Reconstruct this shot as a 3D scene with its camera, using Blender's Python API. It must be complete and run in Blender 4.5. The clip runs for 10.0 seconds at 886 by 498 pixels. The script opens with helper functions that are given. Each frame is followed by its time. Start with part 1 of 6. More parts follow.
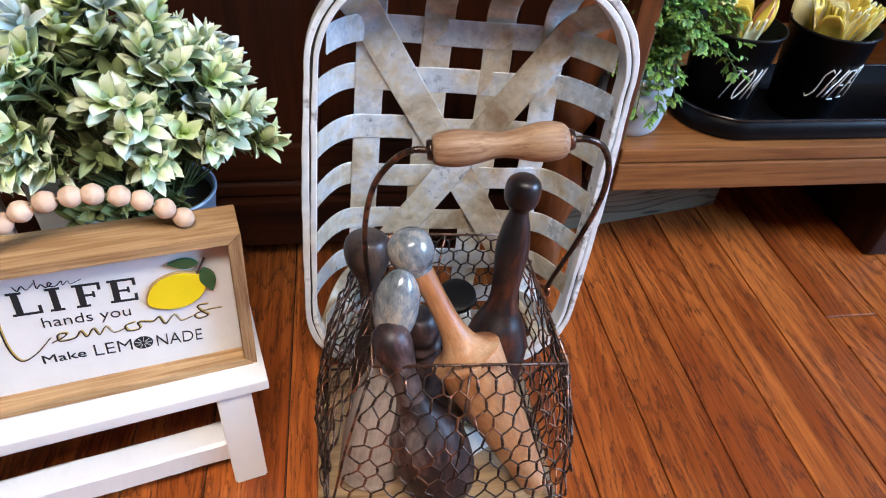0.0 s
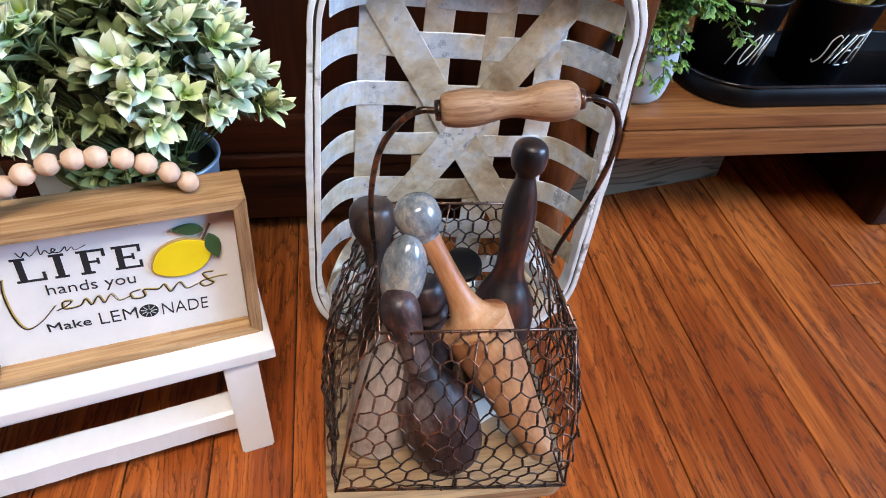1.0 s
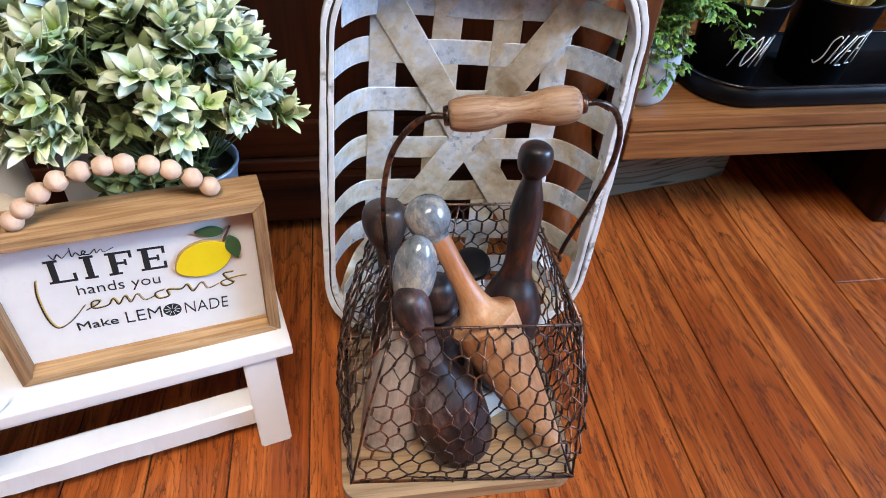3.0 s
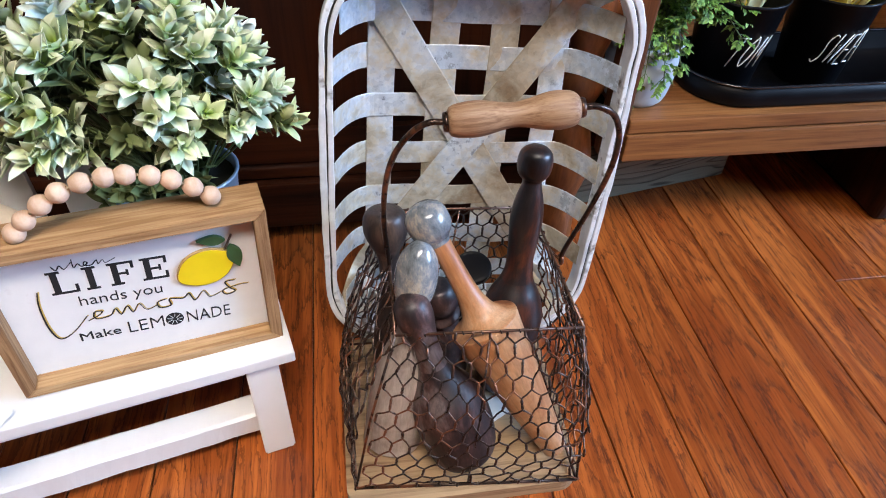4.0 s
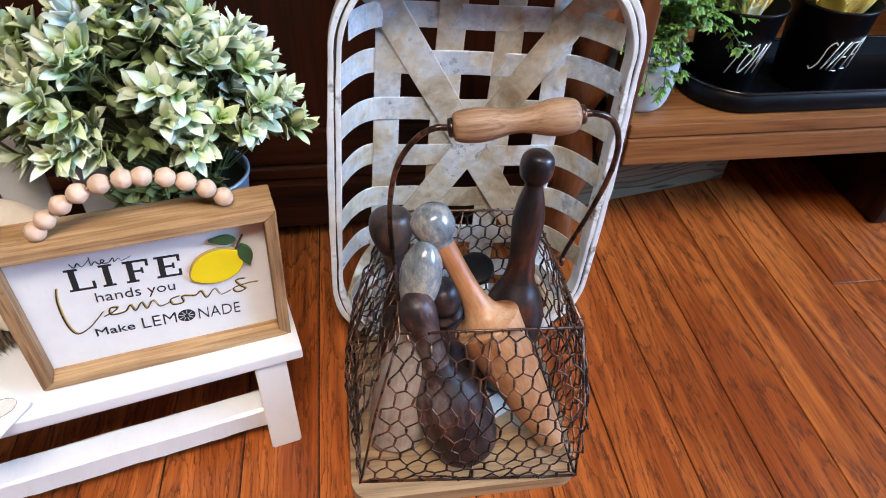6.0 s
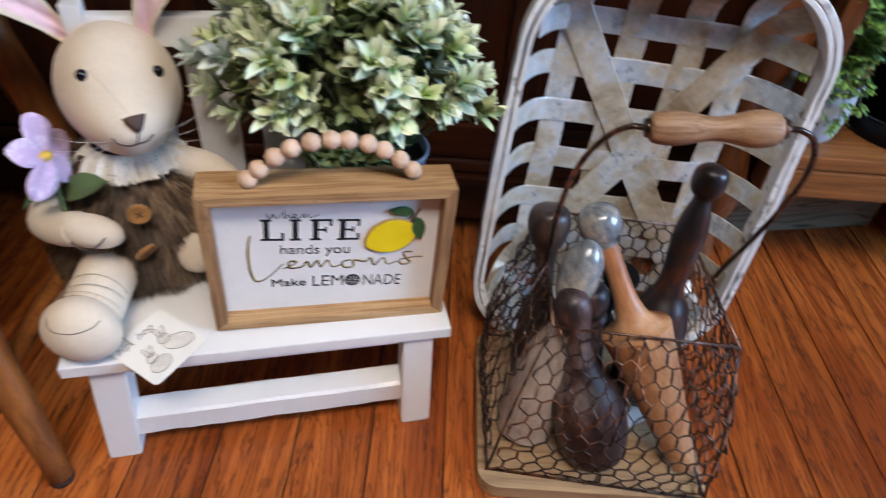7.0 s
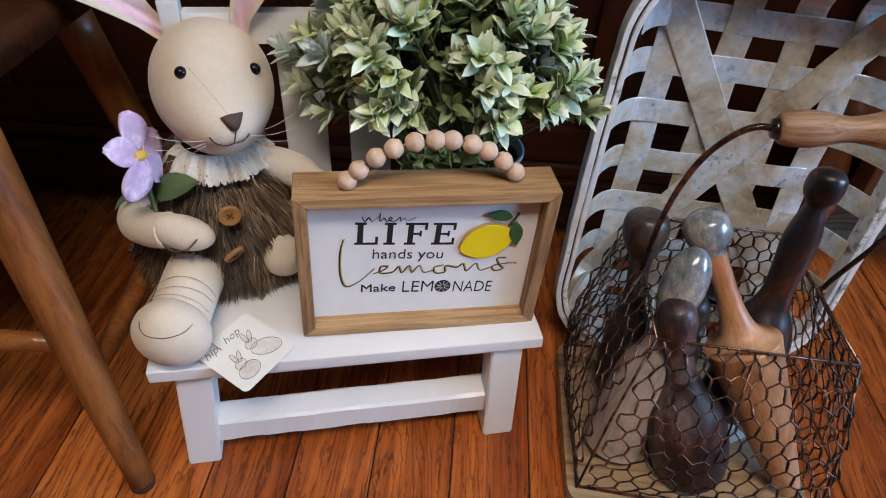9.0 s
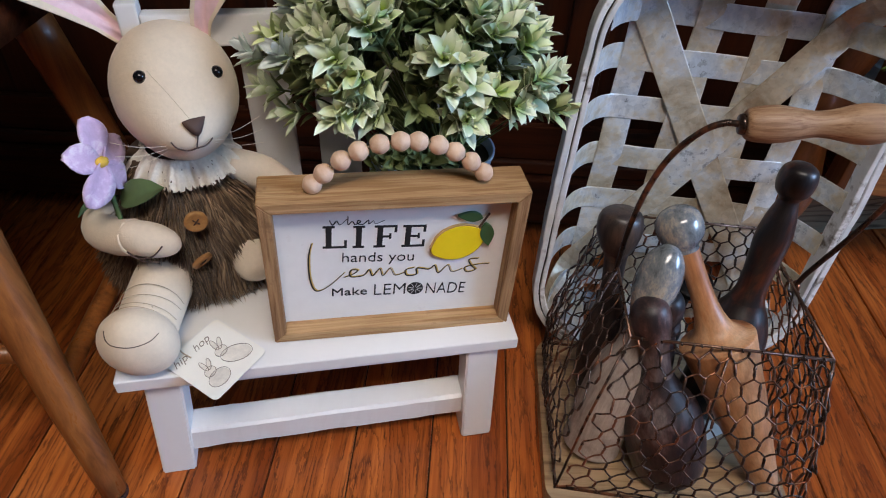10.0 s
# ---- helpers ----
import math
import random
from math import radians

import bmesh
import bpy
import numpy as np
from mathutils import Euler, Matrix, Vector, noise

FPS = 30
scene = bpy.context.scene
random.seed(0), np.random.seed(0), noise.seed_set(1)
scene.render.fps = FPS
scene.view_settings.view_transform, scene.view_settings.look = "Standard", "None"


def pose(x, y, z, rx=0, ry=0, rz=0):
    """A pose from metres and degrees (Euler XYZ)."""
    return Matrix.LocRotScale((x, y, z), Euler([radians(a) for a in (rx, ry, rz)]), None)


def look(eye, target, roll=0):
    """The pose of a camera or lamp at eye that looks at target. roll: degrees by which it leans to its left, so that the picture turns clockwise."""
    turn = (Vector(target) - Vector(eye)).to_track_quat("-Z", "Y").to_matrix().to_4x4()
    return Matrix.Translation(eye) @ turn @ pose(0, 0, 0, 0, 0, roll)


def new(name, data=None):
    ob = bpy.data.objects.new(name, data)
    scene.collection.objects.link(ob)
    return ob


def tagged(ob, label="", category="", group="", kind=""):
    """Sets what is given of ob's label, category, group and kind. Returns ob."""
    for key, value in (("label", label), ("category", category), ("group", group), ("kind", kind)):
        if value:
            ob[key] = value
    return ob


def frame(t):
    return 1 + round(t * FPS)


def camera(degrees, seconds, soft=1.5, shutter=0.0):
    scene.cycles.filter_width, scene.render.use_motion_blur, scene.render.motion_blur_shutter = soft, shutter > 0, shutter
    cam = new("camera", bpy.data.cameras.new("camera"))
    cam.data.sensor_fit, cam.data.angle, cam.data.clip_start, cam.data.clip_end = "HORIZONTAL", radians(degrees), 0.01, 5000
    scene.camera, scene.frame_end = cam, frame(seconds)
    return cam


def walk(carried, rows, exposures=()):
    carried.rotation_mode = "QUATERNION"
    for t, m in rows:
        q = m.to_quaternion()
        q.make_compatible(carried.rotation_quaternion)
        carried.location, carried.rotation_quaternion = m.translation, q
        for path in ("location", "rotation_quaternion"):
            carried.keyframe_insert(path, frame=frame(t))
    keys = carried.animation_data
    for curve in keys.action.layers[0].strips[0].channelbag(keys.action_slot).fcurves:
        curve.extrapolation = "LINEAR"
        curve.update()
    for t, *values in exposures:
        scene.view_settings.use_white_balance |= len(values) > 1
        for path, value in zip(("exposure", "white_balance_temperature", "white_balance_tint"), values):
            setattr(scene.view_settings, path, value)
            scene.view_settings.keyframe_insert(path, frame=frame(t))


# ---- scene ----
cam = camera(69.0, 10.0, 1.0, 0.5)
PATH = [
    (0, (-0.091, -0.132, 0.749), (0.201, 1.343, -0.57), 5.1),
    (0.2, (-0.092, -0.13, 0.746), (0.213, 1.325, -0.592), 5.4),
    (0.5, (-0.102, -0.136, 0.728), (0.212, 1.309, -0.618), 6.5),
    (1, (-0.101, -0.138, 0.731), (0.197, 1.3, -0.627), 5.0),
    (1.5, (-0.091, -0.139, 0.733), (0.194, 1.295, -0.632), 4.0),
    (2, (-0.087, -0.15, 0.743), (0.184, 1.289, -0.62), 3.4),
    (2.5, (-0.102, -0.159, 0.747), (0.164, 1.284, -0.612), 3.7),
    (4, (-0.105, -0.157, 0.751), (0.161, 1.292, -0.601), 2.8),
    (4.5, (-0.097, -0.152, 0.756), (0.164, 1.297, -0.597), 1.5),
    (5, (-0.102, -0.155, 0.757), (0.153, 1.294, -0.598), 1.6),
    (6.5, (-0.12, -0.175, 0.769), (0.106, 1.28, -0.584), 4.7),
    (6.7, (-0.159, -0.17, 0.75), (-0.01, 1.285, -0.615), 5.0),
    (7, (-0.211, -0.199, 0.748), (-0.179, 1.301, -0.575), 4.8),
    (7.2, (-0.232, -0.208, 0.746), (-0.249, 1.323, -0.54), 5.0),
    (7.5, (-0.253, -0.205, 0.758), (-0.321, 1.329, -0.524), 3.9),
    (8, (-0.276, -0.197, 0.748), (-0.36, 1.327, -0.544), 3.4),
    (8.5, (-0.275, -0.184, 0.74), (-0.353, 1.331, -0.564), 2.6),
    (9, (-0.281, -0.179, 0.725), (-0.345, 1.324, -0.592), 3.1),
    (9.5, (-0.271, -0.172, 0.721), (-0.323, 1.324, -0.606), 2.7),
    (10, (-0.26, -0.168, 0.725), (-0.297, 1.33, -0.6), 2.7),
]
BRIGHT = [(0.0, -0.05), (6.3, -0.05), (7.0, -0.52), (7.6, -0.64), (10.0, -0.80)]
walk(cam, [(t, look(eye, target, roll)) for t, eye, target, roll in PATH], BRIGHT)

# ---- light ----
world = bpy.data.worlds.new("world")
scene.world = world
world.use_nodes = True
sky = world.node_tree.nodes.new("ShaderNodeTexSky")
sky.sky_type, sky.sun_disc = "NISHITA", False
sky.sun_elevation, sky.sun_rotation = radians(35), radians(250)
world.node_tree.links.new(sky.outputs[0], world.node_tree.nodes["Background"].inputs[0])
world.node_tree.nodes["Background"].inputs[1].default_value = 0.1


def area_lamp(name, eye, target, sx, sy, watts, colour):
    data = bpy.data.lights.new(name, "AREA")
    data.shape, data.size, data.size_y = "RECTANGLE", sx, sy
    data.energy, data.color = watts, colour
    ob = new(name, data)
    ob.matrix_world = look(eye, target)
    return ob


# an added ceiling panel, out of view and narrowed onto the bench; the window opening
panel_light = area_lamp("ceiling_light", (-0.05, -0.62, 2.40), (-0.22, 0.26, 0.20), 1.2, 0.8, 18, (1.0, 0.91, 0.85))
panel_light.data.spread = radians(70)
area_lamp("window_light", (3.34, -0.5, 1.70), (0.0, 0.30, 0.30), 1.5, 1.0, 250, (0.40, 0.62, 1.0))


# ---- materials ----
def nodes_of(name):
    m = bpy.data.materials.new(name)
    m.use_nodes = True
    return m, m.node_tree.nodes, m.node_tree.links, m.node_tree.nodes["Principled BSDF"]


def coords(nd, lk, scale, shuffle=True):
    """Object coordinates, shifted by a random amount for each object, stretched by scale."""
    tc, mp = nd.new("ShaderNodeTexCoord"), nd.new("ShaderNodeMapping")
    mp.inputs["Scale"].default_value = scale
    if shuffle:
        info, mul, add = nd.new("ShaderNodeObjectInfo"), nd.new("ShaderNodeMath"), nd.new("ShaderNodeVectorMath")
        mul.operation, mul.inputs[1].default_value = "MULTIPLY", 37.0
        lk.new(info.outputs["Random"], mul.inputs[0])
        lk.new(tc.outputs["Object"], add.inputs[0])
        lk.new(mul.outputs[0], add.inputs[1])
        lk.new(add.outputs[0], mp.inputs["Vector"])
    else:
        lk.new(tc.outputs["Object"], mp.inputs["Vector"])
    return mp.outputs["Vector"]


def noise_tex(nd, lk, vec, scale, detail=4.0, rough=0.55, distortion=0.0):
    n = nd.new("ShaderNodeTexNoise")
    n.inputs["Scale"].default_value, n.inputs["Detail"].default_value = scale, detail
    n.inputs["Roughness"].default_value, n.inputs["Distortion"].default_value = rough, distortion
    lk.new(vec, n.inputs["Vector"])
    return n.outputs["Fac"]


def ramp(nd, lk, fac, stops):
    r = nd.new("ShaderNodeValToRGB")
    while len(r.color_ramp.elements) < len(stops):
        r.color_ramp.elements.new(0.5)
    for e, (p, c) in zip(r.color_ramp.elements, stops):
        e.position, e.color = p, (*c, 1) if len(c) == 3 else c
    lk.new(fac, r.inputs[0])
    return r.outputs[0]


def math_node(nd, lk, op, a, b):
    m = nd.new("ShaderNodeMath")
    m.operation = op
    for i, s in enumerate((a, b)):
        if isinstance(s, (int, float)):
            m.inputs[i].default_value = s
        elif s is not None:
            lk.new(s, m.inputs[i])
    return m.outputs[0]


def mix_colour(nd, lk, fac, a, b, mode="MIX"):
    m = nd.new("ShaderNodeMix")
    m.data_type, m.blend_type = "RGBA", mode
    for i, s in ((0, fac), (6, a), (7, b)):
        if isinstance(s, (int, float)):
            m.inputs[i].default_value = s
        elif isinstance(s, tuple):
            m.inputs[i].default_value = (*s, 1)
        else:
            lk.new(s, m.inputs[i])
    return m.outputs[2]


def bump(nd, lk, height, strength, distance, bsdf):
    b = nd.new("ShaderNodeBump")
    b.inputs["Strength"].default_value, b.inputs["Distance"].default_value = strength, distance
    lk.new(height, b.inputs["Height"])
    lk.new(b.outputs[0], bsdf.inputs["Normal"])


def wood(name, light, dark, axis="y", rough=0.45, rings=9.0, ring_depth=0.55, fine=0.5, size=1.0, wear=None, coat=0.0, vary=0.35, relief=0.25, flecks=0.0, spec=0.4, broad=0.6):
    """Wood with cathedral figure along one axis, fine pores, and a tone of its own for each piece."""
    m, nd, lk, bs = nodes_of(name)
    i = "xyz".index(axis)
    low, high = [7.0 * size] * 3, [95.0 * size] * 3
    low[i], high[i] = 0.85 * size, 3.2 * size
    n1 = noise_tex(nd, lk, coords(nd, lk, low), 1.0, 1.5, 0.45, 0.15)
    rg = math_node(nd, lk, "FRACT", math_node(nd, lk, "MULTIPLY", n1, rings), None)
    rg = ramp(nd, lk, rg, [(0.0, (1, 1, 1)), (0.62, (0.75, 0.75, 0.75)), (0.9, (0, 0, 0)), (1.0, (0.85, 0.85, 0.85))])
    n2 = noise_tex(nd, lk, coords(nd, lk, high), 1.0, 5.0, 0.65, 0.2)
    pores = ramp(nd, lk, n2, [(0.3, (0, 0, 0)), (0.62, (1, 1, 1))])
    n3 = noise_tex(nd, lk, coords(nd, lk, (3.0 * size,) * 3), 1.0, 3.0)
    fac = math_node(nd, lk, "ADD", math_node(nd, lk, "MULTIPLY", rg, ring_depth), math_node(nd, lk, "MULTIPLY", pores, fine))
    fac = math_node(nd, lk, "ADD", fac, math_node(nd, lk, "MULTIPLY", math_node(nd, lk, "SUBTRACT", n3, 0.5), broad))
    if flecks:
        high[i] = 9.0 * size
        n5 = noise_tex(nd, lk, coords(nd, lk, [h * 1.5 if k != i else h for k, h in enumerate(high)]), 1.0, 2.0, 0.5, 0.0)
        fac = math_node(nd, lk, "SUBTRACT", fac, math_node(nd, lk, "MULTIPLY", ramp(nd, lk, n5, [(0.50, (0, 0, 0)), (0.66, (1, 1, 1))]), flecks))
    col = ramp(nd, lk, fac, [(0.1, dark), (0.95, light)])
    bs.inputs["Specular IOR Level"].default_value = spec
    info = nd.new("ShaderNodeObjectInfo")
    tone = ramp(nd, lk, info.outputs["Random"], [(0.0, (1 - vary,) * 3), (1.0, (1.0, 1.0, 1.0))])
    col = mix_colour(nd, lk, 1.0, col, tone, "MULTIPLY")
    if wear:
        n4 = noise_tex(nd, lk, coords(nd, lk, (38.0,) * 3), 1.0, 5.0, 0.7)
        col = mix_colour(nd, lk, ramp(nd, lk, n4, [(wear[1], (0, 0, 0)), (wear[1] + 0.12, (1, 1, 1))]), col, wear[0])
    lk.new(col, bs.inputs["Base Color"])
    lk.new(ramp(nd, lk, fac, [(0.1, (rough + 0.15,) * 3), (0.9, (rough - 0.06,) * 3)]), bs.inputs["Roughness"])
    bs.inputs["Coat Weight"].default_value = coat
    bs.inputs["Coat Roughness"].default_value = 0.16
    bump(nd, lk, fac, relief, 0.0015, bs)
    return m


def oak(name, light, mid, line):
    """Stained oak: broad tone, dark ragged growth lines in long cathedral figure, short pores, varnish."""
    m, nd, lk, bs = nodes_of(name)
    figure = noise_tex(nd, lk, coords(nd, lk, (10.5, 1.25, 10.5)), 1.0, 1.8, 0.45, 0.3)
    fine = noise_tex(nd, lk, coords(nd, lk, (300.0, 17.0, 300.0)), 1.0, 3.0, 0.6)
    comb = noise_tex(nd, lk, coords(nd, lk, (210.0, 34.0, 210.0)), 1.0, 3.0, 0.7)
    streak = noise_tex(nd, lk, coords(nd, lk, (75.0, 1.6, 75.0)), 1.0, 4.0, 0.6)
    rag = math_node(nd, lk, "ADD", figure, math_node(nd, lk, "MULTIPLY", math_node(nd, lk, "SUBTRACT", comb, 0.5), 0.060))
    saw = math_node(nd, lk, "FRACT", math_node(nd, lk, "MULTIPLY", rag, 23.0), None)
    growth = ramp(nd, lk, saw, [(0.0, (1, 1, 1)), (0.12, (0.85, 0.85, 0.85)), (0.24, (0.22, 0.22, 0.22)), (0.55, (0.0, 0.0, 0.0)), (0.97, (0, 0, 0)), (1.0, (1, 1, 1))])
    pores = ramp(nd, lk, fine, [(0.50, (0, 0, 0)), (0.68, (1, 1, 1))])
    blotch = noise_tex(nd, lk, coords(nd, lk, (6.0, 1.6, 6.0)), 1.0, 4.0)
    tone = math_node(nd, lk, "ADD", math_node(nd, lk, "MULTIPLY", blotch, 0.5), math_node(nd, lk, "MULTIPLY", streak, 0.5))
    col = mix_colour(nd, lk, ramp(nd, lk, tone, [(0.43, (0, 0, 0)), (0.59, (1, 1, 1))]), mid, light)
    dark = math_node(nd, lk, "MULTIPLY", growth, math_node(nd, lk, "ADD", math_node(nd, lk, "MULTIPLY", pores, 0.35), 0.60))
    col = mix_colour(nd, lk, dark, col, line)
    col = mix_colour(nd, lk, math_node(nd, lk, "MULTIPLY", pores, 0.50), col, line)
    info = nd.new("ShaderNodeObjectInfo")
    col = mix_colour(nd, lk, 1.0, col, ramp(nd, lk, info.outputs["Random"], [(0.0, (0.72, 0.66, 0.60)), (0.5, (0.92, 0.88, 0.84)), (1.0, (1.0, 1.0, 1.0))]), "MULTIPLY")
    lk.new(col, bs.inputs["Base Color"])
    lk.new(ramp(nd, lk, dark, [(0.0, (0.30,) * 3), (1.0, (0.50,) * 3)]), bs.inputs["Roughness"])
    bs.inputs["Specular IOR Level"].default_value = 0.3
    bump(nd, lk, math_node(nd, lk, "ADD", growth, pores), 0.22, -0.0012, bs)
    return m


def plain(name, colour, rough=0.5, metal=0.0, spread=0.12, scale=40.0, second=None, amount=0.5, relief=0.1, sheen=0.0, coat=0.0, transmit=0.0):
    """Paint, cloth, metal or plastic: a base colour with mottling at two scales and, if given, patches of a second colour."""
    m, nd, lk, bs = nodes_of(name)
    vec = coords(nd, lk, (1, 1, 1))
    a, b = noise_tex(nd, lk, vec, scale, 5.0, 0.6), noise_tex(nd, lk, vec, scale * 0.14, 3.0)
    f = math_node(nd, lk, "ADD", math_node(nd, lk, "MULTIPLY", a, 0.5), math_node(nd, lk, "MULTIPLY", b, 0.5))
    col = ramp(nd, lk, f, [(0.3, tuple(c * (1 - spread) for c in colour)), (0.7, tuple(min(1.0, c * (1 + spread)) for c in colour))])
    if second:
        col = mix_colour(nd, lk, ramp(nd, lk, f, [(amount, (0, 0, 0)), (amount + 0.09, (1, 1, 1))]), col, second)
    lk.new(col, bs.inputs["Base Color"])
    bs.inputs["Metallic"].default_value = metal
    lk.new(ramp(nd, lk, a, [(0.3, (max(0.02, rough - 0.07),) * 3), (0.7, (min(1.0, rough + 0.07),) * 3)]), bs.inputs["Roughness"])
    bs.inputs["Sheen Weight"].default_value = sheen
    bs.inputs["Coat Weight"].default_value = coat
    bs.inputs["Transmission Weight"].default_value = transmit
    if relief:
        bump(nd, lk, a, relief, 0.001, bs)
    return m


def leafy(name, root, tip, low=0.68):
    """Artificial leaf: its own tone, from a greener root to a paler tip."""
    m, nd, lk, bs = nodes_of(name)
    geo, info, uv = nd.new("ShaderNodeNewGeometry"), nd.new("ShaderNodeObjectInfo"), nd.new("ShaderNodeTexCoord")
    sep = nd.new("ShaderNodeSeparateXYZ")
    lk.new(uv.outputs["UV"], sep.inputs[0])
    n = noise_tex(nd, lk, coords(nd, lk, (1, 1, 1)), 60.0, 4.0)
    along = math_node(nd, lk, "ADD", sep.outputs[0], math_node(nd, lk, "MULTIPLY", math_node(nd, lk, "SUBTRACT", n, 0.5), 0.5))
    col = ramp(nd, lk, along, [(0.05, root), (0.75, tip)])
    r = math_node(nd, lk, "FRACT", math_node(nd, lk, "ADD", geo.outputs["Random Per Island"], info.outputs["Random"]), None)
    col = mix_colour(nd, lk, 1.0, col, ramp(nd, lk, r, [(0.0, (low, low * 1.05, low)), (1.0, (1.0, 1.0, 1.0))]), "MULTIPLY")
    lk.new(col, bs.inputs["Base Color"])
    bs.inputs["Roughness"].default_value = 0.55
    bump(nd, lk, n, 0.15, 0.001, bs)
    thin, both = nd.new("ShaderNodeBsdfTranslucent"), nd.new("ShaderNodeMixShader")
    lk.new(col, thin.inputs["Color"])
    both.inputs[0].default_value = 0.10
    lk.new(bs.outputs[0], both.inputs[1])
    lk.new(thin.outputs[0], both.inputs[2])
    lk.new(both.outputs[0], nd["Material Output"].inputs["Surface"])
    return m


def strap_metal(name):
    """Old galvanised strap: zinc toned with cool and warm light, patina, spangle and scratches."""
    m, nd, lk, bs = nodes_of(name)
    vec = coords(nd, lk, (1, 1, 1))
    big, fine = noise_tex(nd, lk, vec, 9.0, 5.0, 0.62, 0.6), noise_tex(nd, lk, vec, 70.0, 6.0, 0.7)
    spangle = nd.new("ShaderNodeTexVoronoi")
    spangle.inputs["Scale"].default_value = 130.0
    lk.new(vec, spangle.inputs["Vector"])
    sp = nd.new("ShaderNodeRGBToBW")
    lk.new(spangle.outputs["Color"], sp.inputs[0])
    f = math_node(nd, lk, "ADD", math_node(nd, lk, "MULTIPLY", big, 0.75), math_node(nd, lk, "MULTIPLY", fine, 0.25))
    info = nd.new("ShaderNodeObjectInfo")
    f = math_node(nd, lk, "ADD", f, math_node(nd, lk, "MULTIPLY", math_node(nd, lk, "SUBTRACT", info.outputs["Random"], 0.4), 0.16))
    # blue stops carry window light, tan stops warm bounce as well as patina
    col = ramp(nd, lk, f, [(0.38, (0.66, 0.75, 0.85)), (0.49, (0.80, 0.83, 0.84)), (0.575, (0.68, 0.61, 0.47)), (0.69, (0.36, 0.27, 0.17))])
    col = mix_colour(nd, lk, 1.0, col, ramp(nd, lk, fine, [(0.28, (0.52, 0.52, 0.52)), (0.42, (0.86, 0.87, 0.88)), (0.62, (1, 1, 1))]), "MULTIPLY")
    col = mix_colour(nd, lk, 1.0, col, ramp(nd, lk, sp.outputs[0], [(0.2, (0.84, 0.84, 0.84)), (0.8, (1, 1, 1))]), "MULTIPLY")
    lk.new(col, bs.inputs["Base Color"])
    bs.inputs["Metallic"].default_value = 0.30
    rg = math_node(nd, lk, "ADD", math_node(nd, lk, "MULTIPLY", fine, 0.30), math_node(nd, lk, "MULTIPLY", big, 0.40))
    lk.new(rg, bs.inputs["Roughness"])
    bump(nd, lk, math_node(nd, lk, "ADD", fine, math_node(nd, lk, "MULTIPLY", big, 2.0)), 0.35, 0.0012, bs)
    return m


def worn_knob(name):
    """Glossy knob with most of its paint rubbed off: grey, cream and brown patches."""
    m, nd, lk, bs = nodes_of(name)
    vec = coords(nd, lk, (1.0, 1.0, 0.6))
    n = noise_tex(nd, lk, vec, 26.0, 7.0, 0.74, 0.2)
    s = noise_tex(nd, lk, vec, 260.0, 3.0, 0.6)
    col = ramp(nd, lk, n, [(0.32, (0.05, 0.045, 0.04)), (0.42, (0.13, 0.15, 0.165)), (0.50, (0.21, 0.225, 0.24)), (0.56, (0.36, 0.33, 0.29)), (0.62, (0.46, 0.39, 0.30)), (0.68, (0.22, 0.15, 0.10))])
    col = mix_colour(nd, lk, 1.0, col, ramp(nd, lk, s, [(0.3, (0.82, 0.82, 0.82)), (0.6, (1, 1, 1))]), "MULTIPLY")
    lk.new(col, bs.inputs["Base Color"])
    bs.inputs["Roughness"].default_value = 0.24
    bs.inputs["Coat Weight"].default_value = 0.6
    bs.inputs["Coat Roughness"].default_value = 0.12
    bump(nd, lk, n, 0.25, 0.001, bs)
    return m


def old_wood(name, stops, scale, rough=0.36, coat=0.15, scratch=0.45):
    """Handled dark wood: burnt and rubbed patches along the length, fine scratches."""
    m, nd, lk, bs = nodes_of(name)
    n = noise_tex(nd, lk, coords(nd, lk, (1.0, 1.0, 0.55)), scale, 6.0, 0.66, 0.5)
    s = noise_tex(nd, lk, coords(nd, lk, (1.0, 1.0, 0.12)), 320.0, 4.0, 0.65)
    col = mix_colour(nd, lk, 1.0, ramp(nd, lk, n, stops), ramp(nd, lk, s, [(0.32, (scratch,) * 3), (0.62, (1, 1, 1))]), "MULTIPLY")
    lk.new(col, bs.inputs["Base Color"])
    lk.new(ramp(nd, lk, n, [(0.3, (rough + 0.10,) * 3), (0.7, (rough - 0.06,) * 3)]), bs.inputs["Roughness"])
    bs.inputs["Coat Weight"].default_value, bs.inputs["Coat Roughness"].default_value = coat, 0.2
    bump(nd, lk, math_node(nd, lk, "ADD", n, math_node(nd, lk, "MULTIPLY", s, 0.4)), 0.35, 0.0012, bs)
    return m


def fur_hair(name):
    """Faux fur: each lock has a tone of its own, dark brown to fawn."""
    m, nd, lk, bs = nodes_of(name)
    geo = nd.new("ShaderNodeNewGeometry")
    n = noise_tex(nd, lk, coords(nd, lk, (1, 1, 1)), 26.0, 3.0)
    f = math_node(nd, lk, "ADD", math_node(nd, lk, "MULTIPLY", geo.outputs["Random Per Island"], 0.6), math_node(nd, lk, "MULTIPLY", n, 0.55))
    lk.new(ramp(nd, lk, f, [(0.22, (0.050, 0.026, 0.012)), (0.52, (0.17, 0.098, 0.050)), (0.76, (0.36, 0.24, 0.135)), (0.93, (0.54, 0.40, 0.26))]), bs.inputs["Base Color"])
    bs.inputs["Roughness"].default_value = 0.6
    bs.inputs["Sheen Weight"].default_value = 0.15
    return m


